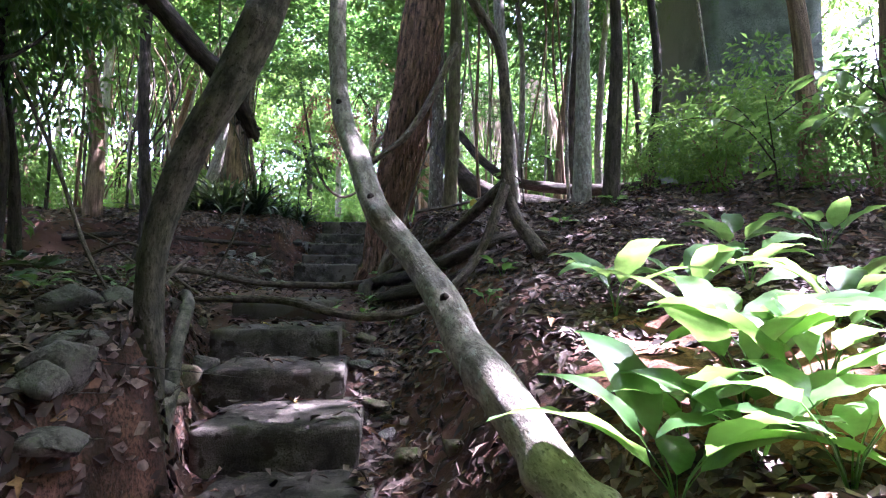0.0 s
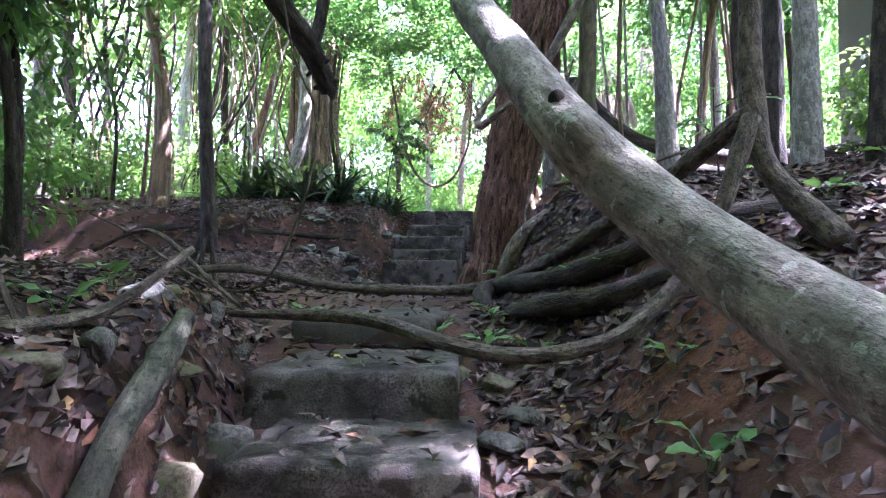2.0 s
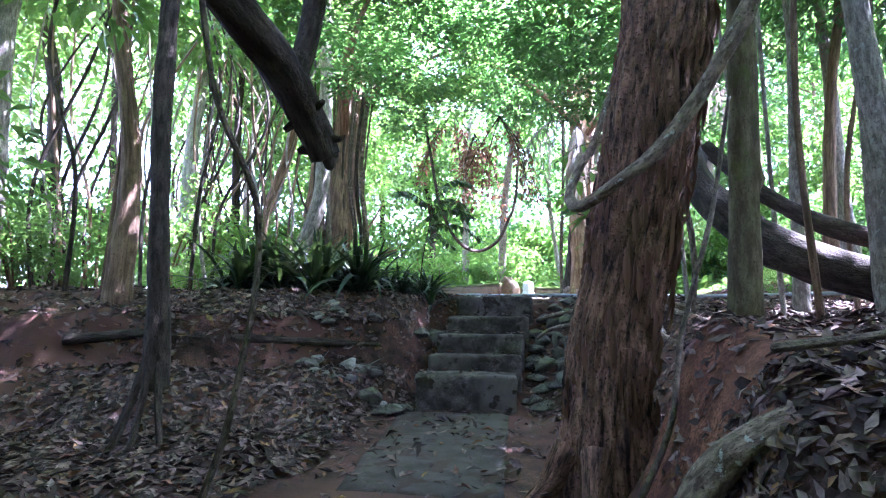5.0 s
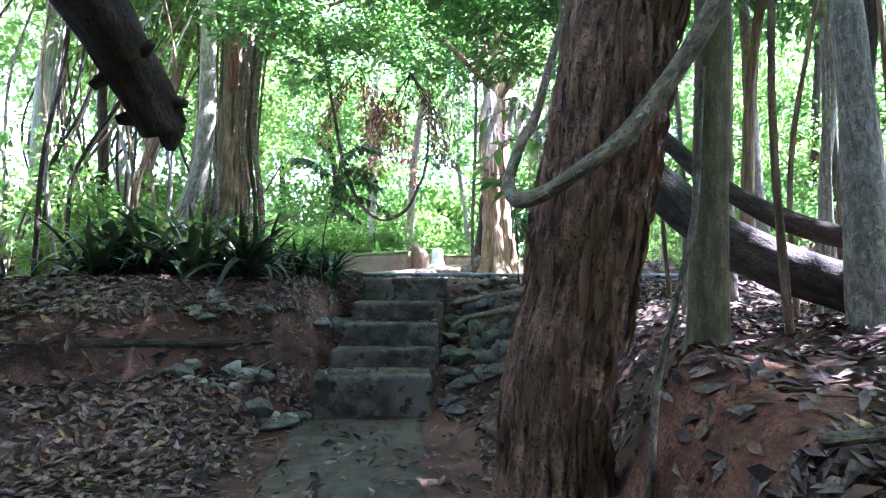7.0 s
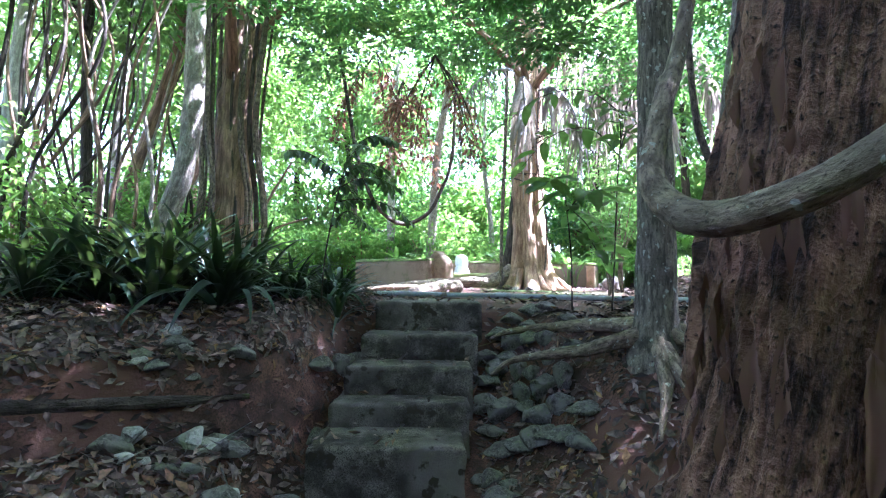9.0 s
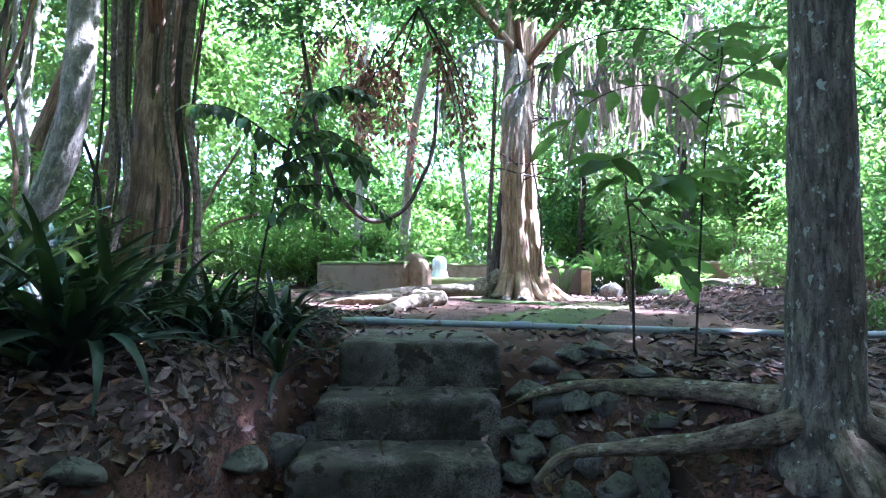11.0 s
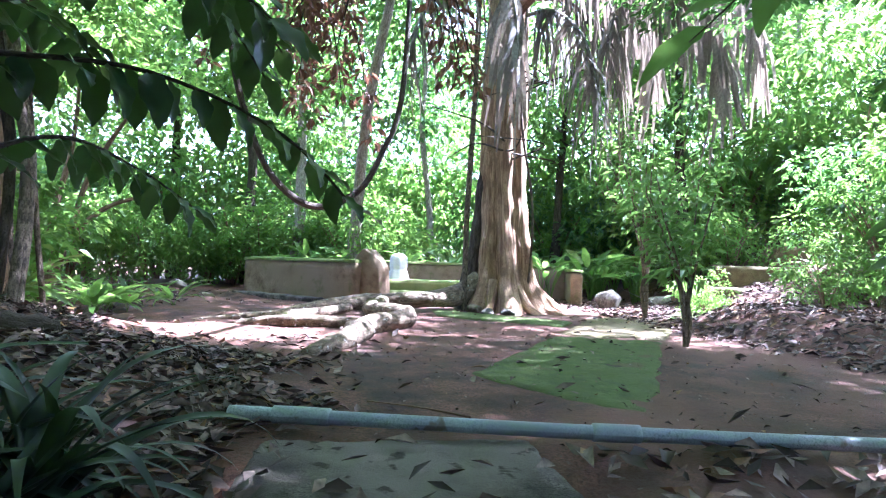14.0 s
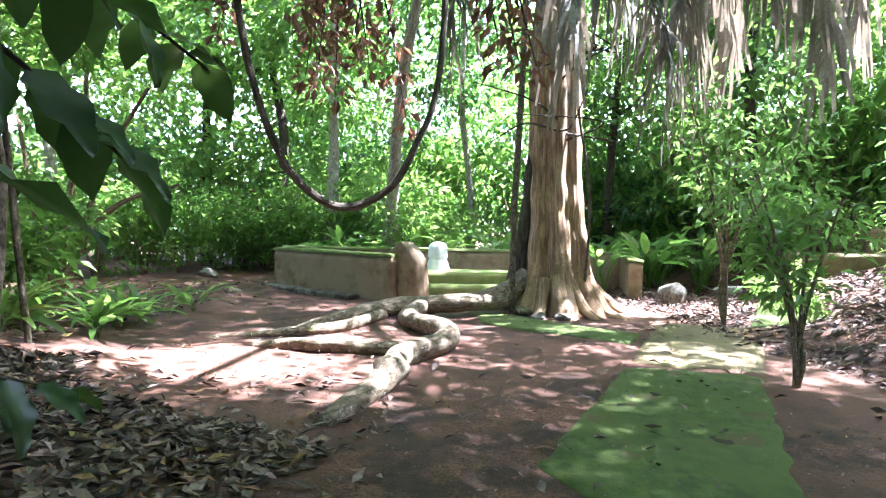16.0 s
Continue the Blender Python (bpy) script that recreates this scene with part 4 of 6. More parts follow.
part("crown", CROWN["leaf"][1], st2).matrix_basis = Matrix.LocRotScale((1.2, .3, 6.6), Euler((0, 0, 2)), (.8, .8, .6))
forest_tree(-6.9, 12.6, 8, .18, "leaf", "pale_bark", (.3, .2), .8, .6, "pale grey tree on the bank")

# straight tree beside the upper steps
rt = thing("tree", (0.94, 8.5, 1.55), "straight dark grey tree with spreading surface roots", "tree")
branch_part("trunk", [(0, 0, 0), (0, 0, .35), (0, 0, .7), (.0, 0, 2.2), (.01, 0, 5), (0, 0, 8)], [.24, .19, .142, .122, .115, .08], M["trunk_bark"], rt, seg=26, step=.05, seed=81, knots=8, wob=.05)
for pts in ([(.85, 8.6, 2.0), (.6, 9.0, 1.97), (.27, 9.45, 1.9), (.0, 9.5, 1.86), (-.15, 9.5, 1.8)], [(.8, 8.45, 1.95), (.5, 8.6, 1.83), (.2, 8.75, 1.76), (-.05, 8.85, 1.7), (-.2, 8.8, 1.6)], [(.9, 8.4, 1.95), (.85, 8.1, 1.65), (.7, 7.8, 1.4)], [(1.0, 8.4, 1.95), (1.2, 8.1, 1.7), (1.3, 7.7, 1.55)], [(1.05, 8.5, 1.98), (1.5, 8.4, 1.9), (2.1, 8.3, 1.85)], [(.93, 8.38, 1.9), (.97, 8.0, 1.6), (1.0, 7.6, 1.4)]):
    way = [(px - .94, py - 8.5, max(pz, gz(px, py) + .02) - 1.55) for px, py, pz in pts]
    branch_part("root", way, np.linspace(.06, .014, len(way)), M["root_bark"], rt, seg=12, step=.04, seed=int(pts[1][0] * 50) + 100, knots=4, wob=.14)
# Crown hung low, and a second one added, to shade bank and terrace.
part("crown", CROWN["leaf"][0], rt).matrix_basis = Matrix.LocRotScale((0, .2, 6.4), Euler((0, 0, 1)), (1.15, 1.15, .75))
part("crown", CROWN["leaf"][1], rt).matrix_basis = Matrix.LocRotScale((.2, 1.2, 7.0), Euler((0, 0, 3)), (1.1, 1.1, .7))
stem("vine", [(1.2, 8.2, 1.6), (1.33, 8.2, 2.2), (1.3, 8.25, 2.9), (1.14, 8.3, 3.5), (1.08, 8.4, 5)], [.035, .03, .028, .025, .02], "vine_bark", "grey vine beside the straight trunk", "vine", seg=10, step=.05, seed=83)

# buttressed tree on the terrace
def fluted(ang, s, f):
    return 1 + (0.16 + 0.5 * math.exp(-s / 0.55)) * np.abs(np.sin(3.5 * ang + 0.4)) ** 1.5 - 0.1 + 0.04 * np.sin(11 * ang + 2 * np.sin(2 * s)) + 0.02 * np.sin(29 * ang + 3 * s)


bt = thing("tree", (1.32, 16.95, 2.0), "tall tree with fluted orange-brown buttress trunk", "tree")
branch_part("trunk", [(0.05, 0, 0), (0.02, 0, .5), (-.02, 0, 1.2), (-.04, 0, 2.2), (-.02, 0, 4.6), (.05, 0, 7), (.1, 0, 10)], [.58, .42, .36, .33, .29, .25, .16], M["buttress_bark"], bt, seg=90, step=.045, wob=.04, seed=91, ridges=fluted)
branch_part("trunk", [(-.5, .1, 0), (-.42, .1, .6), (-.33, .1, 1.4), (-.22, .1, 2.6)], [.2, .15, .13, .1], M["dark_bark"], bt, seg=24, step=.06, seed=92, wob=.12)
for pts, rad in (([(.3, -.2, .5), (.45, -.4, .2), (.62, -.62, .08), (.75, -.8, .03)], .1), ([(.1, -.3, .5), (.2, -.55, .2), (.35, -.75, .06)], .09), ([(-.2, -.3, .5), (-.3, -.5, .2), (-.4, -.65, .06)], .09), ([(.4, 0, .5), (.7, -.1, .2), (.95, -.2, .06)], .1)):
    branch_part("root", pts, np.linspace(rad, .045, len(pts)), M["buttress_bark"], bt, seg=14, step=.04, seed=int(pts[0][0] * 10) + 95, wob=.1)
B = np.array((1.32, 16.95, 2.0))
for pts, rad in (([(.95, 16.85, 2.5), (.65, 16.75, 2.32), (.3, 16.5, 2.26), (-.2, 16.35, 2.24), (-.74, 16.35, 2.2), (-1.25, 15.8, 2.16), (-1.75, 15.1, 2.1)], [.16, .15, .12, .11, .1, .085, .05]), ([(-.45, 16.35, 2.2), (-.62, 15.8, 2.17), (-.5, 15.3, 2.17), (-.28, 14.85, 2.17), (-.38, 14.3, 2.17), (-.72, 13.85, 2.15), (-.85, 13.2, 2.13), (-1.15, 12.5, 2.08)], [.1, .1, .1, .105, .1, .1, .085, .06]), ([(-.6, 14.15, 2.12), (-1.1, 14.25, 2.14), (-1.6, 14.45, 2.12), (-2.0, 14.6, 2.06)], [.06, .06, .055, .04]), ([(-.9, 16.1, 2.14), (-1.3, 15.3, 2.13), (-2.0, 15.0, 2.1), (-2.5, 15.0, 2.05)], [.06, .055, .045, .03])):
    branch_part("root", np.array(pts) - B, rad, M["root_bark"], bt, seg=18, step=.04, seed=int(rad[0] * 1000), knots=6, wob=.1)
part("crown", CROWN["leaf"][2], bt).matrix_basis = Matrix.LocRotScale((-.6, 2.0, 8.2), Euler((0, 0, 1)), (1.2, 1.2, .85))
# Crown brought forward so that it also shades the leaf heap.
part("crown", CROWN["bluegreen"][0], bt).matrix_basis = Matrix.LocRotScale((-1.0, -5.0, 4.4), Euler((0, 0, 2)), (.85, .65, .46))
# Repeat of that crown, added higher up to thicken its shade.
part("crown", CROWN["bluegreen"][1], bt).matrix_basis = Matrix.LocRotScale((-1.0, -5.0, 5.3), Euler((0, 0, 4)), (.85, .65, .4))
part("crown", CROWN["bluegreen"][0], bt).matrix_basis = Matrix.LocRotScale((-3.3, -3.4, 5.0), Euler((0, 0, 6)), (.8, .6, .5))
part("crown", CROWN["bluegreen"][1], bt).matrix_basis = Matrix.LocRotScale((1.5, -3.6, 4.6), Euler((0, 0, 5)), (.85, .6, .5))
for pts in ([(0, 0, 4.2), (-.5, -2.0, 4.8), (-.9, -4.2, 4.8)], [(0, 0, 4.4), (.7, -1.8, 5.0), (1.5, -3.6, 5.0)], [(0, 0, 4.6), (-1.6, -1.6, 5.4), (-3.3, -3.4, 5.4)]):
    branch_part("limb", pts, [.09, .06, .025], M["brown_bark"], bt, seg=10, step=.1, seed=98)
part("crown", CROWN["leaf"][0], bt).matrix_basis = Matrix.LocRotScale((.4, 2.4, 8.8), Euler((0, 0, 3)), (1.2, 1.2, .8))
for pts, rad in (([(.25, -.35, .0), (.3, -.42, 1.5), (.1, -.38, 3.0), (.2, -.3, 5)], .018), ([(-.62, -.3, 0), (-.62, -.3, 1.4), (-.55, -.25, 3.2), (-.5, -.2, 6)], .04)):
    branch_part("climbing_vine", pts, [rad] * 4, M["vine_bark"], bt, seg=8, step=.08, seed=int(rad * 1000))
for k in range(9):
    q = random.Random(k)
    z = q.uniform(2.0, 3.6)
    branch_part("twig", [(-.1, -.3, z), (q.uniform(-.7, .6), -.5, z + q.uniform(-.2, .4)), (q.uniform(-1.4, 1.2), -.6, z + q.uniform(-.3, .9))], [.016, .012, .006], M["dark_bark"], bt, seg=6, step=.08, seed=k + 200)
stem("vine", [(-2.6, 15.1, 7), (-2.3, 15, 5.4), (-2.16, 15, 4.64), (-2.0, 15, 4.1), (-1.78, 15, 3.65), (-1.5, 15, 3.38), (-1.25, 15, 3.3), (-1.0, 15, 3.38), (-.77, 15, 3.57), (-.58, 15, 3.95), (-.43, 15, 4.36), (-.36, 15, 5.14), (-.3, 15.1, 7.5)], [.035, .035, .035, .035, .036, .037, .037, .035, .034, .032, .03, .028, .025], "dark_bark", "thick vine hanging in a deep loop", "vine", seg=12, step=.05, seed=97, wob=.06, knots=6)

# ---- tomb ----
def wall_mesh(name, p0, p1, z0, z1, thick, mat, seed):
    d = np.array(p1, float) - np.array(p0, float)
    nrm = np.array((-d[1], d[0])) / np.linalg.norm(d) * thick / 2
    c = [tuple(np.array(p0) - nrm), tuple(np.array(p1) - nrm), tuple(np.array(p1) + nrm), tuple(np.array(p0) + nrm)]
    me = slab_mesh(name, c, z1 - z0, mat, 0.09, 0.012, seed, 0.015)
    return me


tomb = thing("tomb_enclosure", (0, 0, 2.05), "low plastered grave enclosure, brown-stained with mossy coping", "tomb")
for p0, p1, z1, sd in (((-2.72, 19.62), (-0.75, 17.62), 0.66, 1), ((-2.72, 19.78), (3.6, 20.3), 0.68, 2), ((3.6, 20.2), (3.0, 18.3), 0.62, 3)):
    wall_part = part("wall", wall_mesh("wall", p0, p1, 0, z1, 0.2, M["tomb"], sd), tomb, at=Matrix.Translation((0, 0, z1)))
    part("coping", wall_mesh("coping", p0, p1, 0, 0.05, 0.235, M["tombtop"], sd + 5), wall_part, "green mossy coping", Matrix.Translation((0, 0, 0.053)))
part("plinth", wall_mesh("plinth", (-2.86, 19.55), (-1.3, 17.98), 0, 0.1, 0.3, M["cement"], 9), tomb, at=Matrix.Translation((0, 0, 0.1)))


def headstone():
    """A pointed slab, thick at the base, with folds like draped cloth on its face."""
    nu, nv = 28, 24
    v, f = [], []
    for j in range(nv + 1):
        h = j / nv
        for i in range(nu):
            a = 2 * math.pi * i / nu
            ca, sa = math.cos(a), math.sin(a)
            sq = (abs(ca) ** 4 + abs(sa) ** 4) ** -0.25
            wid = 0.36 * (1 - 0.12 * h) if h < 0.62 else 0.36 * 0.925 * math.cos((h - 0.62) / 0.38 * 1.45)
            fold = 0.02 * math.sin(9 * a + 5 * h) * (1 - h) + 0.012 * math.sin(17 * a - 3 * h)
            v.append((ca * sq * (wid + fold), sa * sq * (0.2 * (1 - 0.35 * h) + fold), 0.88 * h))
    for j in range(nv):
        for i in range(nu):
            f.append([j * nu + i, j * nu + (i + 1) % nu, (j + 1) * nu + (i + 1) % nu, (j + 1) * nu + i])
    f.append(list(range(nv * nu, nv * nu + nu)))
    return mesh_from("headstone", v, f, M["tomb"])


part("headstone", headstone(), tomb, "brown pointed headstone with fold-like relief", Matrix.Translation((-0.62, 17.75, 0)) @ Matrix.Rotation(radians(-38), 4, "Z"))
grave = thing("grave", (0.3, 18.95, 2.05), "low mossy grave in two tiers", "grave")
part("tier", slab_mesh("tier", [(-1.0, -.55), (1.2, -.55), (1.2, .6), (-1.0, .6)], .22, M["tombtop"], .09, .01, 3, .02), grave, at=Matrix.Translation((0, 0, .22)))
part("tier", slab_mesh("tier", [(-.8, -.38), (1.0, -.38), (1.0, .5), (-.8, .5)], .2, M["tombtop"], .09, .01, 4, .02), grave, at=Matrix.Translation((0, 0, .40)))
v, f = [], []
for j in range(19):
    h = j / 18
    for i in range(30):
        a_ = 2 * math.pi * i / 30
        r_ = (0.145 + 0.012 * math.sin(8 * a_ + 2 * h) + 0.05 * (1 - h) ** 4) * (math.sqrt(max(0.0, 1 - max(0, (h - .75) / .25) ** 2)) if h > .75 else 1) * (0.9 if .3 < h < .42 else 1) + .002
        v.append((r_ * math.cos(a_), .7 * r_ * math.sin(a_), h * .47))
f = [[j * 30 + i, j * 30 + (i + 1) % 30, (j + 1) * 30 + (i + 1) % 30, (j + 1) * 30 + i] for j in range(18) for i in range(30)]
tagged(part("grave_marker", mesh_from("grave_marker", v, f, M["cloth"]), at=Matrix.Translation((-0.05, 19.15, 2.45))), "small gravestone wrapped in white cloth", "gravestone")

# monument on the right bank
mon = thing("monument", (5.8, 7.5, 1.6), "tall grey weathered stone monument with a moulded base", "monument")
for nm, hw, z0, z1 in (("plinth", 1.12, -.6, .75), ("moulding", 1.2, .75, .9), ("moulding", 1.05, .9, 1.05), ("shaft", .92, 1.05, 4.5)):
    part(nm, slab_mesh(nm, [(-hw, -hw), (hw, -hw), (hw, hw), (-hw, hw)], z1 - z0, M["monument"], .2, .012, int(hw * 10), .03), mon, at=Matrix.Translation((0, 0, z1)))

# water pipe
pp = thing("pipe", (0, 0, 0), "grey plastic water pipe lying across the terrace edge", "pipe")
PIPE = [(-1.28, 10.78, 2.155), (-.6, 10.63, 2.15), (-.05, 10.5, 2.15), (1.0, 10.33, 2.14), (2.4, 10.1, 2.14), (4.5, 9.8, 2.2)]
pipe_tube = branch_part("tube", PIPE, [.025] * 6, M["pipe"], pp, seg=18, step=.12, wob=0.0)
branch_part("coupling", [(-1.12, 10.745, 2.155), (-1.0, 10.72, 2.155), (-.92, 10.70, 2.154)], [.031] * 3, M["pipe"], pipe_tube, seg=18, step=.02, wob=0.0)
branch_part("sleeve", [(-.02, 10.495, 2.15), (.06, 10.48, 2.15), (.14, 10.47, 2.149)], [.031] * 3, M["pipe"], pipe_tube, seg=18, step=.02, wob=0.0)
stem("fallen_log", [(x_, y_, gz(x_, y_) + .05) for x_, y_ in ((-4.2, 11.9), (-3.6, 12.1), (-3.1, 12.25), (-2.6, 12.4))], [.08, .09, .085, .07], "dark_bark", "rotting brown log among dead leaves", "log", seg=16, step=.06, seed=301, knots=3)

# ---- plants ----
LEAVES = {
    "lily": blade("leaf", .30, .13, M["lily"], .9, .008, 8, .75),
    "lilylong": blade("leaf", .42, .13, M["lily"], 1.1, .008, 8, .75),
    "sap": blade("leaf", .12, .055, M["glossy"], .5, .006, 7, .8, .1),
    "sapgreen": blade("leaf", .26, .095, M["leaf"], .5, .006, 7, .8, .1),
    "seed": blade("leaf", .10, .055, M["lily"], .5, .004, 6, .8),
    "ginger": blade("leaf", .55, .15, M["bright"], .8, .01, 8, .7),
    "strap": blade("leaf", .62, .045, M["strap"], 1.9, .003, 10, .55, .2),
    "strapup": blade("leaf", .55, .045, M["strap"], .9, .003, 10, .55, .2),
    "sunny": blade("leaf", .15, .05, M["bright"], .5, .004, 6, .8),
    "fern": blade("leaf", .5, .10, M["bright"], 1.0, .01, 8, .6),
}


def aim(p, yaw, pitch, roll=0, s=1.0):
    return Matrix.Translation(p) @ Matrix.Rotation(radians(yaw), 4, "Z") @ Matrix.Rotation(radians(-pitch), 4, "Y") @ Matrix.Rotation(radians(roll), 4, "X") @ Matrix.Scale(s, 4)


def rosette(nm, x, y, leaf, n, stalk, seed, label, category, group, s=1.0, pitch=(15, 60), mat="lily", z=None):
    """A plant whose leaves rise on stalks from one foot."""
    q = random.Random(seed)
    t = thing(nm, (x, y, (gz(x, y) if z is None else z) - .01), label, category, group)
    for i in range(n):
        yaw = i * 137.5 + q.uniform(-25, 25)
        h = stalk * q.uniform(.6, 1.15)
        wide = q.uniform(.6, 1.3)
        e = (.45 * wide * h * math.cos(radians(yaw)), .45 * wide * h * math.sin(radians(yaw)), h)
        if stalk > .03:
            part("stalk", STALK[mat], t, at=Matrix.Rotation(radians(yaw), 4, "Z") @ Matrix.Diagonal((h * wide, h, h, 1)))
        part("leaf", LEAVES[leaf], t, at=aim(e, yaw, q.uniform(*pitch), q.uniform(-20, 20), s * q.uniform(.75, 1.2)))
    return t


q = random.Random(12)
for i, (x, y) in enumerate(((.95, -.25), (1.2, -.2), (1.1, .02), (1.36, .12), (1.55, .38), (1.6, .05), (1.45, -.1), (1.95, .45), (2.2, .75), (1.75, 1.15), (2.1, 1.25), (2.3, 1.7), (1.35, 1.2), (1.3, -.4), (2.7, 1.45))):
    rosette("broadleaf_plant", x, y, "lily" if i % 3 else "lilylong", 7, .15 if x < 1.3 else .2, 400 + i, "broad-leaved green plant on the sunny bank", "plant", "broad-leaved plants on the bank", 1.0)
for i, (x, y) in enumerate(((.55, 1.7), (.8, 1.9), (.62, 2.2), (-.05, 3.1), (.2, 2.95), (.1, 4.6), (-1.3, 1.7), (-1.45, 1.2), (-1.6, 2.4), (-1.1, 3.4), (.95, 2.2), (.6, 3.1), (.45, 3.3), (1.6, 3.0), (2.2, 3.4), (.0, 3.45), (-.85, 1.95), (-.3, 3.3))):
    rosette("seedling", x, y, "seed", 6, .10, 450 + i, "small green seedling among dead leaves", "seedling", "seedlings on the banks", 1.0, (5, 40))
for i in range(72):
    x, y = q.uniform(-4.0, -1.5), q.uniform(8.7, 10.2)
    if x > -2.25:
        y = q.uniform(9.55, 10.3)
    rosette("strap_plant", x, y, "strap" if i % 2 else "strapup", 11, .02, 500 + i, "dark strap-leaved plant hanging over the bank", "plant", "strap-leaved plants on the bank", q.uniform(.75, 1.0) if x > -2.25 else q.uniform(1.2, 1.8), (30, 85))
for i in range(70):
    x, y = q.uniform(2.4, 8.0), q.uniform(19.0, 24.5)
    if i < 14:
        x, y = q.uniform(-2.5, 2.4), q.uniform(20.7, 22.5)
    rosette("ginger_plant", x, y, "ginger", 9, .75, 600 + i, "lush bright green broad-leaved ginger plant", "plant", "ginger plants behind the graves", q.uniform(.8, 1.25), (0, 65), "bright")
for i in range(40):
    x, y = q.uniform(-6.5, -3.1), q.uniform(11.8, 17.5)
    rosette("fern", x, y, "fern", 10, .15, 700 + i, "light green fern beside the clearing", "fern", "ferns beside the clearing", q.uniform(.6, 1.0), (10, 60), "bright")
for i in range(14):
    x, y = q.uniform(4.5, 8.0), q.uniform(14.0, 18.5)
    rosette("fern", x, y, "fern", 9, .15, 740 + i, "green fern on the side slope", "fern", "ferns on the slope", q.uniform(.6, 1.1), (10, 60), "bright")


def sapling(x, y, stems, leaf, n, seed, label, s=1.0, droop=(-35, 15)):
    """A thin young tree: bare stems that arch, with large leaves in two ranks along their upper part."""
    qq = random.Random(seed)
    z0 = gz(x, y)
    t = thing("sapling", (x, y, z0), label, "sapling")
    for k, pts in enumerate(stems):
        pts = np.array(pts) - np.array((x, y, z0))
        branch_part("stem", pts, np.linspace(.009 if k == 0 else .006, .0025, len(pts)), M["dark_bark"], t, seg=7, step=.04, seed=seed + k)
        sp = spline(pts, 60)
        for i in range(n if k else n // 2):
            u = 0.42 + .58 * (i + .5) / (n if k else n // 2) if k == 0 else .12 + .88 * (i + .5) / n
            p = sp[min(58, int(u * 59))]
            d = sp[min(59, int(u * 59) + 1)] - p
            yaw = math.degrees(math.atan2(d[1], d[0])) + (62 if i % 2 else -62) + qq.uniform(-18, 18)
            if i == (n if k else n // 2) - 1:
                yaw -= 62 if i % 2 else -62
            part("leaf", LEAVES[leaf], t, at=aim(p, yaw, qq.uniform(*droop), qq.uniform(-25, 25), s * qq.uniform(.75, 1.2)))
    return t


sapling(-1.63, 9.45, [[(-1.63, 9.45, 2.0), (-1.6, 9.45, 2.5), (-1.52, 9.45, 2.95), (-1.45, 9.5, 3.3), (-1.4, 9.5, 3.6)], [(-1.53, 9.47, 2.98), (-1.42, 9.58, 3.02), (-1.22, 9.66, 3.03), (-1.0, 9.74, 2.95), (-.84, 9.8, 2.8)], [(-1.5, 9.45, 3.1), (-1.35, 9.55, 3.2), (-1.15, 9.62, 3.22), (-1.0, 9.7, 3.14)], [(-1.48, 9.5, 3.2), (-1.35, 9.75, 3.35), (-1.2, 10.0, 3.3), (-1.1, 10.15, 3.18)], [(-1.45, 9.5, 3.3), (-1.3, 9.2, 3.42), (-1.2, 8.95, 3.38)], [(-1.45, 9.5, 3.2), (-1.75, 9.4, 3.4), (-1.95, 9.3, 3.4)], [(-1.42, 9.5, 3.45), (-1.2, 9.55, 3.6), (-1.0, 9.6, 3.55)], [(-1.55, 9.5, 3.05), (-1.5, 9.85, 3.2), (-1.45, 10.15, 3.1)], [(-1.57, 9.47, 2.75), (-1.5, 9.9, 2.95), (-1.42, 10.2, 2.93), (-1.32, 10.45, 2.84)], [(-1.44, 9.5, 3.3), (-1.3, 9.9, 3.42), (-1.2, 10.2, 3.42), (-1.1, 10.45, 3.36)]], "sap", 24, 801, "sapling with large dark insect-holed leaves at the bank", .88, (-65, -10))
sapling(.62, 9.72, [[(.62, 9.72, 2.05), (.6, 9.7, 2.6), (.55, 9.66, 3.0), (.5, 9.6, 3.3)], [(.56, 9.67, 2.95), (.68, 9.5, 3.1), (.8, 9.35, 3.1)], [(.55, 9.66, 3.0), (.75, 9.75, 2.85), (.92, 9.8, 2.6)], [(.55, 9.64, 3.1), (.4, 9.45, 3.2), (.3, 9.3, 3.15)], [(.58, 9.66, 2.8), (.72, 9.55, 2.7), (.85, 9.45, 2.45)]], "sapgreen", 9, 802, "young sapling with large fresh green leaves", 1.2)
sapling(.95, 9.6, [[(.95, 9.6, 2.05), (.98, 9.6, 2.7), (1.0, 9.55, 3.4), (1.05, 9.45, 3.9)], [(1.0, 9.5, 3.5), (.9, 9.2, 3.7), (.75, 8.95, 3.7)], [(1.0, 9.5, 3.6), (1.2, 9.2, 3.75), (1.35, 9.0, 3.65)], [(1.0, 9.55, 3.45), (.8, 9.8, 3.75), (.5, 10.1, 3.75), (.25, 10.4, 3.5)], [(1.03, 9.5, 3.8), (.75, 9.75, 4.1), (.35, 10.0, 4.1), (.0, 10.2, 3.85)], [(1.0, 9.5, 3.5), (1.2, 9.9, 3.75), (1.5, 10.3, 3.7), (1.7, 10.6, 3.45)], [(1.04, 9.5, 3.85), (1.3, 9.9, 4.2), (1.6, 10.2, 4.2)]], "sapgreen", 9, 803, "thin sapling with drooping green leaves")

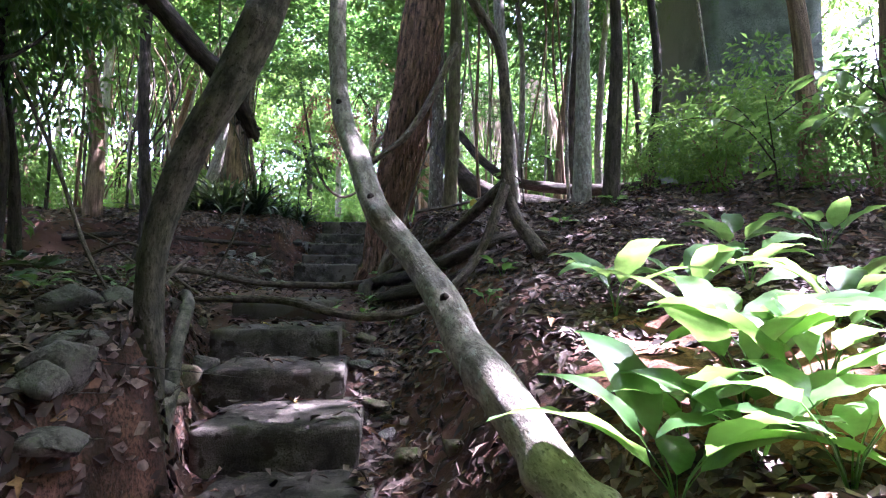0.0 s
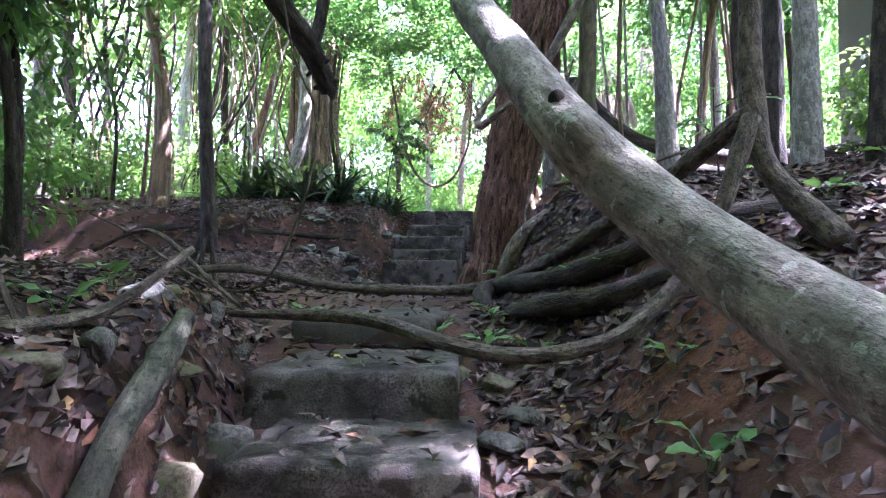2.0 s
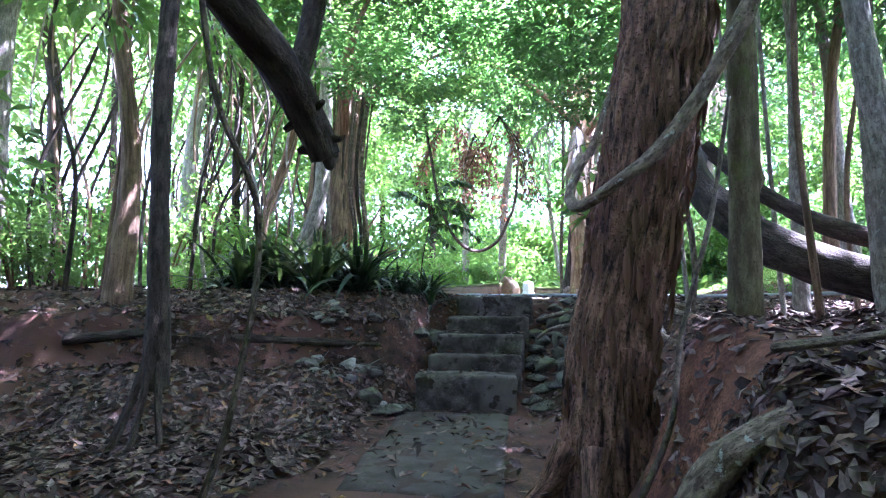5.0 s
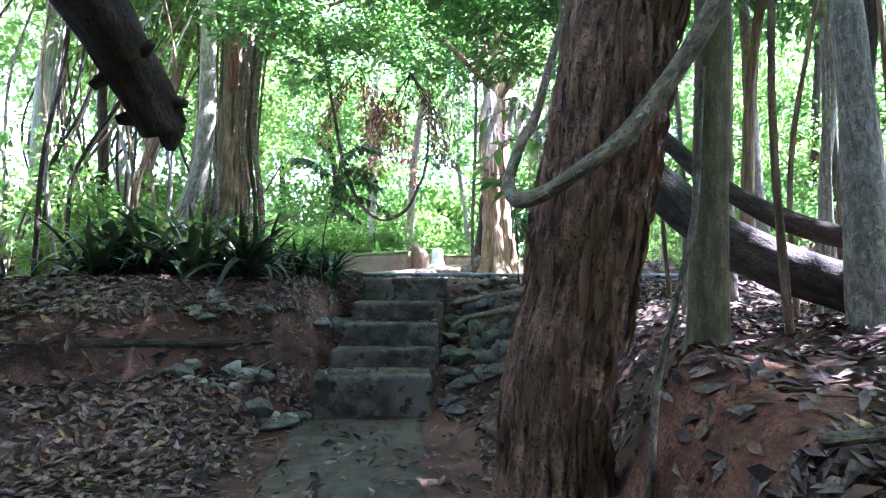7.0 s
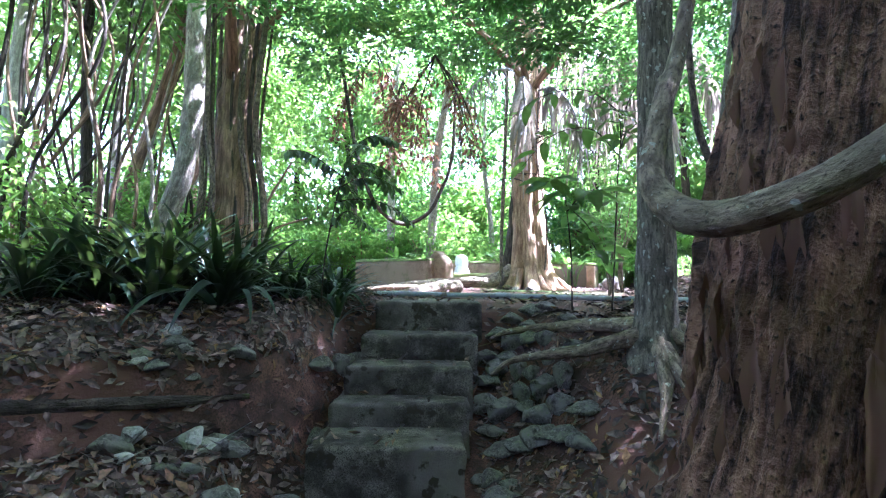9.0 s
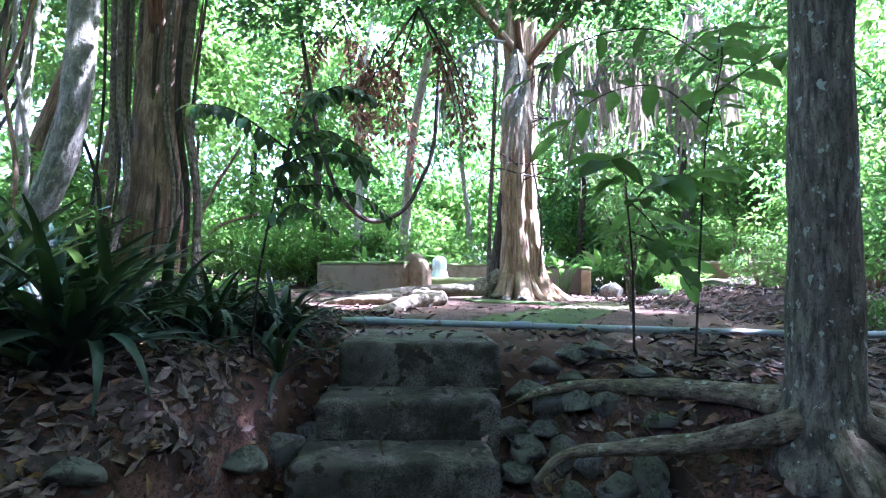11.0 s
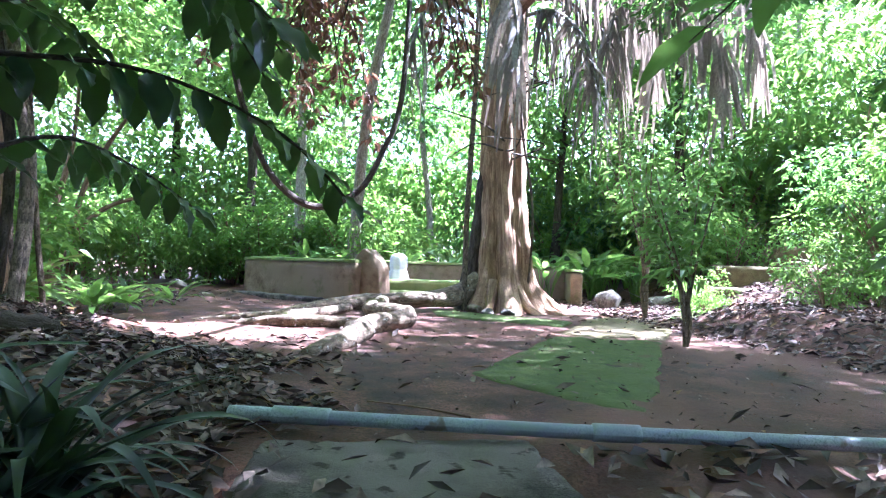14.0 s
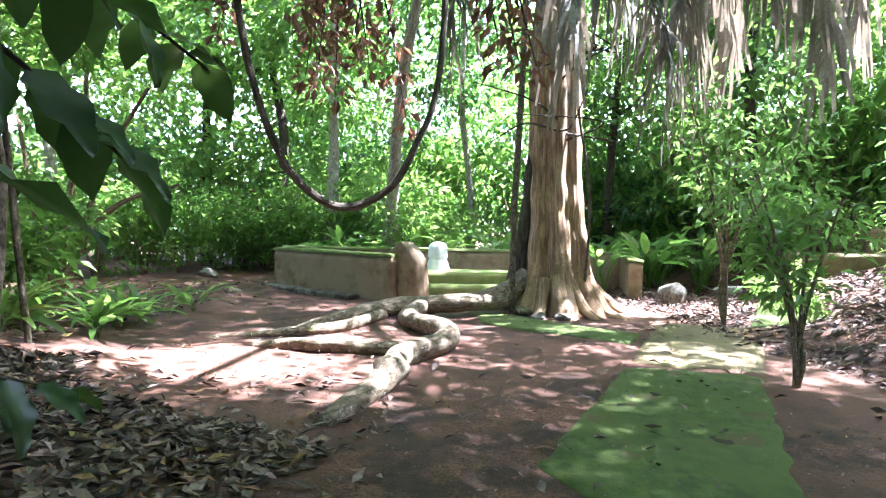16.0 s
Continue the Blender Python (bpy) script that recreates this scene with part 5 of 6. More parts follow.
sapling(3.1, 2.4, [[(3.1, 2.4, 1.4), (3.05, 2.4, 1.9), (2.95, 2.35, 2.4)], [(3.05, 2.4, 1.9), (2.75, 2.32, 2.15), (2.4, 2.3, 2.2), (2.1, 2.3, 2.12)], [(3.05, 2.4, 2.0), (2.8, 2.5, 2.35), (2.5, 2.6, 2.4)], [(3.0, 2.4, 2.2), (3.3, 2.3, 2.4), (3.6, 2.2, 2.35)]], "sunny", 16, 804, "arching sapling with feathery yellow-green leaves", 1.0, (-25, 10))
sapling(3.3, 1.5, [[(3.3, 1.5, 1.3), (3.25, 1.5, 1.8), (3.1, 1.5, 2.3), (3.0, 1.45, 2.7)], [(3.2, 1.5, 1.9), (2.9, 1.45, 2.05), (2.65, 1.4, 1.95)], [(3.15, 1.5, 2.1), (2.9, 1.55, 2.3), (2.7, 1.6, 2.25)], [(3.2, 1.5, 1.8), (3.5, 1.6, 2.0), (3.7, 1.6, 1.95)]], "sapgreen", 8, 805, "young tree with hanging green leaves on the bank", .8, (-45, 0))
sapling(1.55, 4.1, [[(1.55, 4.1, 1.6), (1.5, 4.08, 2.0), (1.48, 4.05, 2.4)], [(1.5, 4.08, 2.0), (1.35, 4.0, 2.1), (1.25, 3.95, 2.05)], [(1.5, 4.06, 2.2), (1.65, 3.95, 2.25), (1.75, 3.9, 2.2)]], "seed", 6, 806, "slim seedling with small green leaves on the bank", 1.1, (-20, 15))


def shrub(x, y, h, n, spread, crown, leaf, seed, label, each=10):
    qq = random.Random(seed)
    t = thing("shrub", (x, y, gz(x, y) - .03), label, "shrub")
    ends = []
    for i in range(n):
        an = qq.uniform(0, 6.28)
        d = spread * qq.uniform(.4, 1)
        e = (d * math.cos(an), d * math.sin(an), h * qq.uniform(.65, 1))
        k = (e[0] * .3, e[1] * .3, h * .45)
        branch_part("stem", [(0, 0, 0), (qq.uniform(-.04, .04), qq.uniform(-.04, .04), h * .18), k, e], [.022, .017, .012, .005], M["root_bark"], t, seg=8, step=.06, seed=seed + i, wob=.1)
        sp = spline([k, ((k[0] + e[0]) / 2, (k[1] + e[1]) / 2, (k[2] + e[2]) / 2 + .05), e], 6)
        ends += list(sp)
    rng = np.random.default_rng(seed)
    p, d = clumps(rng, np.array(ends), crown, int(round(each)), .7)
    part("crown", leaf_mesh("crown", p, d, leaf, leaf * .45, M["lily"], rng, droop=.3), t)
    return t


shrub(1.98, 13.22, 1.55, 7, .55, .22, .12, 901, "young shrub with pale green leaves on the terrace")
shrub(2.95, 15.75, 3.0, 9, 1.3, .42, .13, 902, "tall many-stemmed leafy shrub behind the path", 15)
lsh = thing("shrub", (-5.0, 17.2, 2.05), "many-stemmed leaning shrub beside the clearing", "shrub")
for i, pts in enumerate(([(0, 0, 0), (.3, 0, .8), (.75, 0, 1.3), (1.5, -.1, 1.55)], [(0, 0, 0), (.25, .1, .9), (.5, .1, 1.8), (1.1, 0, 2.8)], [(0, 0, 0), (.1, 0, 1.2), (.25, .1, 2.2), (.3, .1, 3.4)], [(0, 0, 0), (-.3, .1, 1.0), (-.6, .2, 2.4)])):
    branch_part("stem", pts, np.linspace(.06, .02, len(pts)), M["brown_bark"], lsh, seg=10, step=.08, seed=910 + i)
part("crown", CROWN["bushbright"][0], lsh).matrix_basis = Matrix.LocRotScale((.5, 0, 3.3), Euler((0, 0, 0)), (1.2, 1.0, 1.1))


def drooping(nm, x, y, z, length, spread, mat, leaf, n, seed, label, cat, wide=.45):
    """A hanging branch with dry leaves all along it."""
    rng = np.random.default_rng(seed)
    t = thing(nm, (x, y, z), label, cat)
    cs = []
    for i in range(n):
        an = rng.uniform(0, 6.28)
        e = np.array([spread * math.cos(an), spread * .5 * math.sin(an), -length * rng.uniform(.5, 1)])
        pts = [(0, 0, .6), (e[0] * .6, e[1] * .6, -.05 * length), tuple(e)]
        branch_part("twig", pts, [.014, .01, .004], M["dark_bark"], t, seg=6, step=.1, seed=seed + i)
        cs.append(spline(pts, 12)[3:])
    c = np.vstack(cs)
    p, d = clumps(rng, c, .14, 9)
    part("foliage", leaf_mesh("foliage", p, d, leaf, leaf * wide, M[mat], rng, droop=1.4), t)
    return t


drooping("dry_branch", -1.35, 15.4, 5.5, 1.5, .8, "redbrown", .15, 5, 921, "hanging branch of red-brown withered leaves", "branch")
drooping("dry_branch", -.7, 12.8, 5.0, 1.0, .7, "redbrown", .11, 5, 923, "hanging branch of withered purple-brown leaves", "branch")
drooping("dry_branch", -1.9, 15.8, 6.2, 1.4, .9, "redbrown", .15, 4, 922, "hanging branch of red-brown withered leaves", "branch")


def dry_frond(x, y, z, L, yaw, seed):
    """A dead palm frond: a bent midrib from which long strips hang."""
    qq = np.random.default_rng(seed)
    t = thing("palm_frond", (x, y, z), "dead grey-brown palm frond hanging down in strips", "palm frond", "dead palm fronds")
    dx, dy = math.cos(radians(yaw)), math.sin(radians(yaw))
    pts = [(0, 0, 1.6), (.5 * dx, .5 * dy, 1.5), (1.0 * dx, 1.0 * dy, 1.0), (1.25 * dx, 1.25 * dy, .3)]
    rib = branch_part("midrib", pts, [.03, .025, .018, .01], M["dryfrond"], t, seg=7, step=.08, seed=seed)
    sp = spline(pts, 60)[8:]
    v, f = [], []
    for p in sp:
        ln, w = L * qq.uniform(.6, 1.1), qq.uniform(.025, .05)
        sx, sy = qq.uniform(-.5, .5, 2)
        o = len(v)
        for k in range(4):
            h = k / 3
            c = p + np.array([sx * ln * h ** .6 * .5 + .02 * qq.normal(), sy * ln * h ** .6 * .5, -ln * h ** 1.2])
            ww = w * (1 - .6 * h)
            v += [c - np.array([ww * dy + .01, -ww * dx, 0]), c + np.array([ww * dy, -ww * dx, 0])]
        f += [[o + 2 * k, o + 2 * k + 1, o + 2 * k + 3, o + 2 * k + 2] for k in range(3)]
    tagged(part("strip", mesh_from("strip", v, f, M["dryfrond"], smooth=False), rib), kind="stuff")


for a_ in ((1.6, 16.2, 5.6, 1.1, 10, 1), (2.0, 16.0, 5.7, 1.2, 330, 2), (2.6, 16.4, 5.5, 1.2, 30, 3), (3.5, 16.2, 5.4, 1.1, 200, 4), (4.2, 16.5, 6.0, 1.2, 20, 5), (1.1, 16.5, 4.9, 1.3, 265, 6), (1.45, 16.5, 4.7, 1.1, 300, 7), (1.6, 16.6, 5.0, 1.4, 340, 8), (2.6, 15.2, 5.0, 1.2, 10, 9), (.9, 16.4, 5.1, 1.2, 200, 10)):
    dry_frond(*a_)

# ---- forest round about ----
rf = random.Random(77)
KINDS = ["leaf", "leaf", "bluegreen", "bright"]
for x, y, h, k in ((-5.5, 5.0, 8, "leaf"), (-4.4, 7.6, 8, "leaf"), (-6.6, 8.2, 9, "leaf"), (-7.8, 5.6, 9, "bright"), (-8.2, 11.0, 9, "bright"), (-6.2, 13.5, 9, "leaf"), (-5.2, 14.8, 8, "bright"), (-7.5, 16.5, 9, "leaf"), (-6.9, 20.5, 10, "leaf"), (-8.5, 20.0, 10, "bluegreen"), (-10, 15, 10, "leaf"), (-11, 9, 10, "bright"),
                   (-3.6, 24.5, 9, "bright"), (-2.2, 22.6, 10, "leaf"), (1.2, 24.5, 11, "bluegreen"), (-6.0, 26.5, 10, "bright"), (-1.6, 29.5, 10, "leaf"), (4.4, 23.6, 9, "leaf"), (7.0, 25.5, 10, "bluegreen"), (9.8, 23.0, 11, "leaf"), (6.3, 20.6, 9, "leaf"), (6.2, 12.3, 9, "bluegreen"), (8.0, 15.0, 9, "leaf"), (12, 24, 12, "leaf"), (3.4, 33, 11, "bright"), (-9, 28, 11, "leaf"), (-13, 22, 11, "leaf"), (14, 31, 12, "bluegreen"), (8, 35, 12, "leaf"), (-4, 36, 11, "bright"), (-14, 14, 11, "leaf")):
    forest_tree(x, y, h, rf.uniform(.09, .18), k, rf.choice(["grey_bark", "brown_bark", "pale_bark", "dark_bark"]), (rf.uniform(-.6, .6), rf.uniform(-.6, .6)), rf.uniform(.8, 1.15), .35)
for x, y in ((2.15, 4.18), (2.2, 3.53), (2.6, 5.6), (3.3, 5.2), (1.75, 5.8), (3.0, 7.4), (4.0, 8.6), (2.4, 8.4), (3.6, 10.2), (4.9, 10.5), (7.2, 8.2), (6.6, 4.8), (8.5, 6.0), (9.0, 10.2), (7.5, 2.4), (5.4, 4.0), (8.6, 1.0), (8.5, -2.0), (4.5, -4), (-3.6, 2.6), (-4.6, .8), (-3.4, -1.5), (-5.8, 2.8), (-6.4, -.6), (-8, 2.5), (-1.5, -6), (2.2, -7), (5.5, -6.5), (-5, -5), (-9.5, -2)):
    thin = x > 0 and x < 4.2 and y > 3.3 and y < 9
    forest_tree(x, y, rf.uniform(6.5, 8.5), rf.uniform(.06, .1) if thin else rf.uniform(.08, .16), rf.choice(["leaf", "leaf", "bluegreen"]), rf.choice(["grey_bark", "brown_bark", "dark_bark"]), (rf.uniform(-.4, .4), rf.uniform(-.3, .3)), rf.uniform(.7, .95), .5)
# Trees out of view, added and leaned in to shade the lower steps.
forest_tree(3.5, -1.9, 8, .1, "leaf", "grey_bark", (-1.4, 3.2), .85, .55)
forest_tree(4.6, -2.4, 8.5, .1, "leaf", "grey_bark", (-2.1, 4.0), .42, .55)
forest_tree(3.0, -2.8, 8.5, .1, "leaf", "grey_bark", (-1.6, 3.2), .85, .55)
# Added beside the terrace to keep strong sun off its right part.
forest_tree(4.4, 11.1, 9, .12, "leaf", "grey_bark", (-.2, .2), 1.0, .5)
# One more unseen tree added to shade the left bank.
forest_tree(2.7, -3.2, 8, .1, "bluegreen", "grey_bark", (-1.0, 1.5), .9, .5)
for x, y, h, k in ((-3.0, 3.55, 5.5, "leaf"), (-3.6, 4.15, 6, "bluegreen"), (-2.6, 2.6, 5.5, "leaf"), (-3.5, 3.2, 6.5, "leaf")):
    forest_tree(x, y, h, .05, k, "dark_bark", (-.2, -.2), .72, .18, "slim dark understorey tree with leaves from low down", "understorey trees")
forest_tree(-.9, 21.6, 9.5, .14, "bluegreen", "grey_bark", (.9, -6.2), .8, .55)
# Added so that its crown shades the ground round the top lower step.
forest_tree(3.9, 3.1, 8, .09, "leaf", "brown_bark", (-.3, .2), .8, .55)
for x, y, s, k in ((-6.3, 8.4, .7, "bush"), (-5.1, 10.5, .4, "bushbright"), (-6.8, 7.4, .9, "bushbright"), (-5.6, 12.3, .6, "bushbright"), (-3.4, 3.1, .3, "bushblue")):
    bush(x, y, s, k, label="leafy green bush on the shaded bank", group="bushes on the left bank")
for x, y, s, k in ((4.3, 14.3, .5, "bush"), (5.3, 13.4, .8, "bush"), (6.0, 15.2, .9, "bushbright"), (4.4, 16.7, .4, "bushbright"), (7.5, 14.6, 1.1, "bush"), (5.4, 12.0, .8, "bushblue"), (7.2, 16.2, .7, "bushbright"), (6.6, 19.3, .9, "bushbright"), (9.0, 16.4, 1.0, "bush"), (3.6, 10.9, .5, "bush")):
    bush(x, y, s, k, label="leafy green bush on the side slope", group="bushes on the side slope")
for x, y, s in ((3.3, 3.6, .55), (4.2, 4.6, .8), (3.0, 4.5, .4), (4.6, 5.6, .8), (3.9, 2.4, .6)):
    bush(x, y, s, "bushbright" if s < .6 else "bush", label="leafy green bush before the monument", group="bushes on the right bank")
for i in range(60):
    x, y = rf.uniform(-7.5, -4.2), rf.uniform(7.8, 15)
    stm = [(x, y, gz(x, y) - .1), (x + rf.uniform(-.2, .2), y, 3.4), (x + rf.uniform(-.5, .9), y, 5), (x + rf.uniform(-.5, 1.2), y, 7)]
    stem("thin_tree", stm, [.03, .024, .02, .012], rf.choice(["dark_bark", "brown_bark", "grey_bark"]), "thin bare understorey stem on the bank", "sapling", seg=7, step=.15, seed=i + 1000)
for i in range(14):
    x, y = rf.uniform(1.2, 4.2), rf.uniform(4.6, 9)
    stm = [(x, y, gz(x, y) - .1), (x + rf.uniform(-.1, .1), y, 3.0), (x + rf.uniform(-.3, .3), y, 5), (x + rf.uniform(-.5, .5), y, 7)]
    stem("thin_tree", stm, [.024, .02, .016, .01], rf.choice(["brown_bark", "grey_bark"]), "thin bare understorey stem on the bank", "sapling", seg=7, step=.15, seed=i + 1100)
for i in range(85):
    ring = i % 5
    if ring == 0:
        x, y, k = rf.uniform(-6, -.4), rf.uniform(21.5, 27), "bushbright"
    elif ring == 1:
        x, y, k = rf.uniform(-10, -4.6), rf.uniform(10, 22), rf.choice(["bush", "bushbright"])
    elif ring == 2:
        x, y, k = rf.uniform(3.5, 13), rf.uniform(21, 28), rf.choice(["bush", "bushblue", "bushbright"])
    elif ring == 3:
        x, y, k = rf.uniform(5.5, 12), rf.uniform(3, 16), rf.choice(["bush", "bushblue"])
    else:
        x, y, k = rf.uniform(-11, -4.2), rf.uniform(-3, 10), rf.choice(["bush", "bushbright"])
    bush(x, y, rf.uniform(.9, 1.7), k, rf.uniform(.8, 1.2))
for i in range(22):
    bush(rf.uniform(-26, 26), rf.uniform(30, 44), rf.uniform(2, 3.4), rf.choice(["bush", "bushbright", "bushblue"]), label="distant dense green forest thicket")

for i in range(18):
    bush(-13 + i * 1.6 + rf.uniform(-.5, .5), rf.uniform(25.5, 30), rf.uniform(2.0, 2.7), ("bushbright", "bush", "bushbright", "bushblue")[i % 4], 1.15, label="tall leafy thicket behind the clearing", group="thickets behind the clearing")
for x, y, s in ((9.6, 19.5, 1.9), (8.2, 21.5, 2.2), (11.2, 17.0, 2.2), (6.6, 23.0, 2.0), (12.5, 20.0, 2.6), (10.5, 14.0, 2.0)):
    bush(x, y, s, rf.choice(["bush", "bushblue", "bushbright"]), 1.2, label="tall leafy thicket up the side slope", group="thickets on the side slope")
# Unseen trees added behind the camera to block sky light on the risers.
for i in range(6):
    forest_tree(-9 + i * 1.8 + rf.uniform(-.4, .4), rf.uniform(-6.0, -4.2), rf.uniform(9, 11), .13, "bluegreen" if i % 2 else "leaf", "dark_bark", (rf.uniform(-.3, .3), rf.uniform(-.3, .3)), 1.25, .12, group="trees behind the lower steps")
# Ring of thickets out of view, added to shut out low light from behind.
for i in range(26):
    an = radians(175 + i * 7.6)
    d = rf.uniform(8.5, 12.5)
    bush(d * math.cos(an), d * math.sin(an) + 2.0, rf.uniform(2.2, 3.2), rf.choice(["bush", "bushblue"]), 1.25, label="unseen thicket added to block light from behind the lower steps", group="thickets round the slope")
# Further unseen trees added so that light falls mostly from above.
for x, y in ((-3, -6), (0, -7.5), (3, -6.2), (6.5, -5), (-6.5, -5), (-8, 0), (8.5, 3.5), (1.2, -10), (-4, -10), (5, -10)):
    forest_tree(x, y, rf.uniform(9, 11), .14, "bluegreen", "dark_bark", (rf.uniform(-.4, .4), rf.uniform(-.3, .3)), 1.15, .2)

for pts, rad in (([(-2.05, 1.9, 2.3), (-1.75, 1.8, 1.75), (-1.45, 1.6, 1.2), (-1.25, 1.5, .75)], .012), ([(-1.75, .9, .42), (-1.4, 1.2, .72), (-1.15, 1.6, .95), (-1.0, 1.9, 1.15)], .02), ([(-1.3, .2, .35), (-1.05, .6, .55), (-.95, 1.0, .8)], .014), ([(-2.4, 1.6, .85), (-1.9, 1.7, 1.1), (-1.5, 1.75, 1.05), (-1.15, 1.8, .85)], .009), ([(-1.5, .3, .3), (-1.1, .45, .42), (-.85, .7, .6)], .007), ([(-2.3, 3.3, 1.2), (-1.9, 3.2, 1.3), (-1.5, 3.1, 1.02), (-1.3, 3.0, .9)], .014)):
    stem("vine", [(px, py, max(pz, gz(px, py) + .02)) for px, py, pz in pts], [rad] * 3 + [rad * .6] * (len(pts) - 3), "vine_bark", "thin bare vine sprawling over the dark bank", "vine", seg=8, step=.04, seed=int(rad * 1000) + 1200, wob=.1)
for i, (x, y) in enumerate(((-1.75, 1.75), (-1.9, 1.3), (-1.5, 1.0), (-2.2, 2.3), (-1.3, .4), (-1.7, .5))):
    rosette("seedling", x, y, "sap", 6, .12, 470 + i, "dark green seedling on the shaded bank", "seedling", "seedlings on the dark bank", 1.1, (5, 40), "wood")

# ---- dead leaves and twigs ----
STEP_TOPS = [(-.62, -.62, .3, .62, -.24), (0, -.62, .26, .62, -.08), (.62, -.63, .15, .58, .10), (1.2, -.74, .06, .64, .31), (1.84, -.89, -.07, .55, .49), (2.39, -1.02, -.16, .8, .675), (3.15, -1.1, -.3, 1.0, .84), (5.4, -1.45, -.5, 2.7, .895),
             (8.13, -1.44, -.42, .49, 1.25), (8.62, -1.39, -.37, .31, 1.42), (8.93, -1.33, -.33, .41, 1.635), (9.34, -1.26, -.27, .38, 1.845), (9.72, -1.18, -.21, .9, 2.105)]


def lie_z(x, y):
    """The height on which a fallen leaf comes to rest."""
    z = ground_z(x, y)
    for fy, xl, xr, dp, top in STEP_TOPS:
        on = (x > xl + .02) & (x < xr - .02) & (y > fy + .03) & (y < fy + dp)
        z = np.where(on, np.maximum(z, top), z)
    return z


def litter(name, n, box, keep, size, label, seed, mat="litter"):
    rng = np.random.default_rng(seed)
    x, y = rng.uniform(box[0], box[1], n), rng.uniform(box[2], box[3], n)
    ok = rng.uniform(0, 1, n) < keep(x, y)
    x, y = x[ok], y[ok]
    n = len(x)
    e = 0.04
    z = lie_z(x, y)
    zg = ground_z(x, y)
    nx, ny = -(ground_z(x + e, y) - zg) / e * (z == zg), -(ground_z(x, y + e) - zg) / e * (z == zg)
    nr = np.stack([nx, ny, np.ones(n)], 1)
    nr += rng.normal(0, .28, (n, 3))
    nr /= np.linalg.norm(nr, axis=1)[:, None]
    an = rng.uniform(0, 6.28, n)
    d = np.stack([np.cos(an), np.sin(an), np.zeros(n)], 1)
    d -= nr * (d * nr).sum(1)[:, None]
    d /= np.linalg.norm(d, axis=1)[:, None]
    s = np.cross(nr, d)
    L = (size * rng.uniform(.55, 1.4, n))[:, None]
    W = L * rng.uniform(.28, .5, n)[:, None]
    curl = rng.uniform(-.1, .55, n)[:, None]
    bend = rng.uniform(-.25, .25, n)[:, None]
    p = np.stack([x, y, z + .004 + rng.uniform(0, .035, n)], 1)
    cols = []
    for t, w in ((-.5, 0.05), (-.05, .5), (.5, .04)):
        mid = p + d * L * t + nr * L * bend * (t * t * 4 - .3) * .6
        for sgn in (-1, 0, 1):
            cols.append(mid + s * W * w * sgn + nr * W * curl * abs(sgn) * w * 2)
    v = np.stack(cols, 1).reshape(-1, 3)
    b = (np.arange(n) * 9)[:, None]
    f = np.concatenate([b + np.array([i * 3 + j, i * 3 + j + 1, i * 3 + j + 4, i * 3 + j + 3]) for i in range(2) for j in range(2)], 1).reshape(-1, 4)
    ob = new(name, mesh_from(name, v, f, M[mat], smooth=True))
    return tagged(ob, label, "dead leaves", kind="stuff")


def cover(x, y):
    """How thickly dead leaves lie: deep on the banks, thin on the steps, bare on the trodden earth."""
    c = 0.9 * np.ones_like(x)
    el = np.interp(y, [-1.5, 0.0, 0.4, 0.62, 1.2, 1.85, 2.4, 3.4, 6, 8, 9.8], [-0.6, -0.5, -0.46, -0.62, -0.74, -0.88, -1.02, -1.3, -1.5, -1.5, -1.25])
    trod = (x > el) & (x < np.interp(y, [0, 3, 5, 8], [.15, -.1, -.2, -.3])) & (y > -1) & (y < 9.8)
    c[trod] = .07
    c[(x > -1.75) & (x < -.1) & (y > 4.2) & (y < 8)] = .10
    red = (x > .25) & (x < .9) & (y < 3.4)
    c[red] = .6
    c[np.hypot((x - 1.48) / .52, (y - .38) / .78) < .8] = .3
    c[np.hypot((x - .52) / .43, (y - 4.92) / .48) < .9] = .12
    c[np.hypot((x - .66) / .28, (y - 2.2) / .4) < .9] = .4
    c[(x > -.1) & (x < 1.3) & (y > 4.7) & (y < 6.4)] = .3
    terr = (y > 10.3)
    c[terr] = .07
    c[terr & (x < -1.1 - 1.3 * np.clip(y - 12, 0, 2) - .2 * np.sin(5 * y)) & (y < 13.4)] = .95
    c[terr & (x < -3.3) & (y < 20)] = .5
    c[terr & (x > 2.6)] = .9
    c[(x > -1.2) & (x < -.15) & (y > 9.6) & (y < 10.7)] = .05
    c[(x > -.15) & (x < 2.5) & (y > 9.7) & (y < 10.5)] = .4
    c[(np.hypot(x - 4.4, y - 18.1) < 1.0)] = 1
    return c


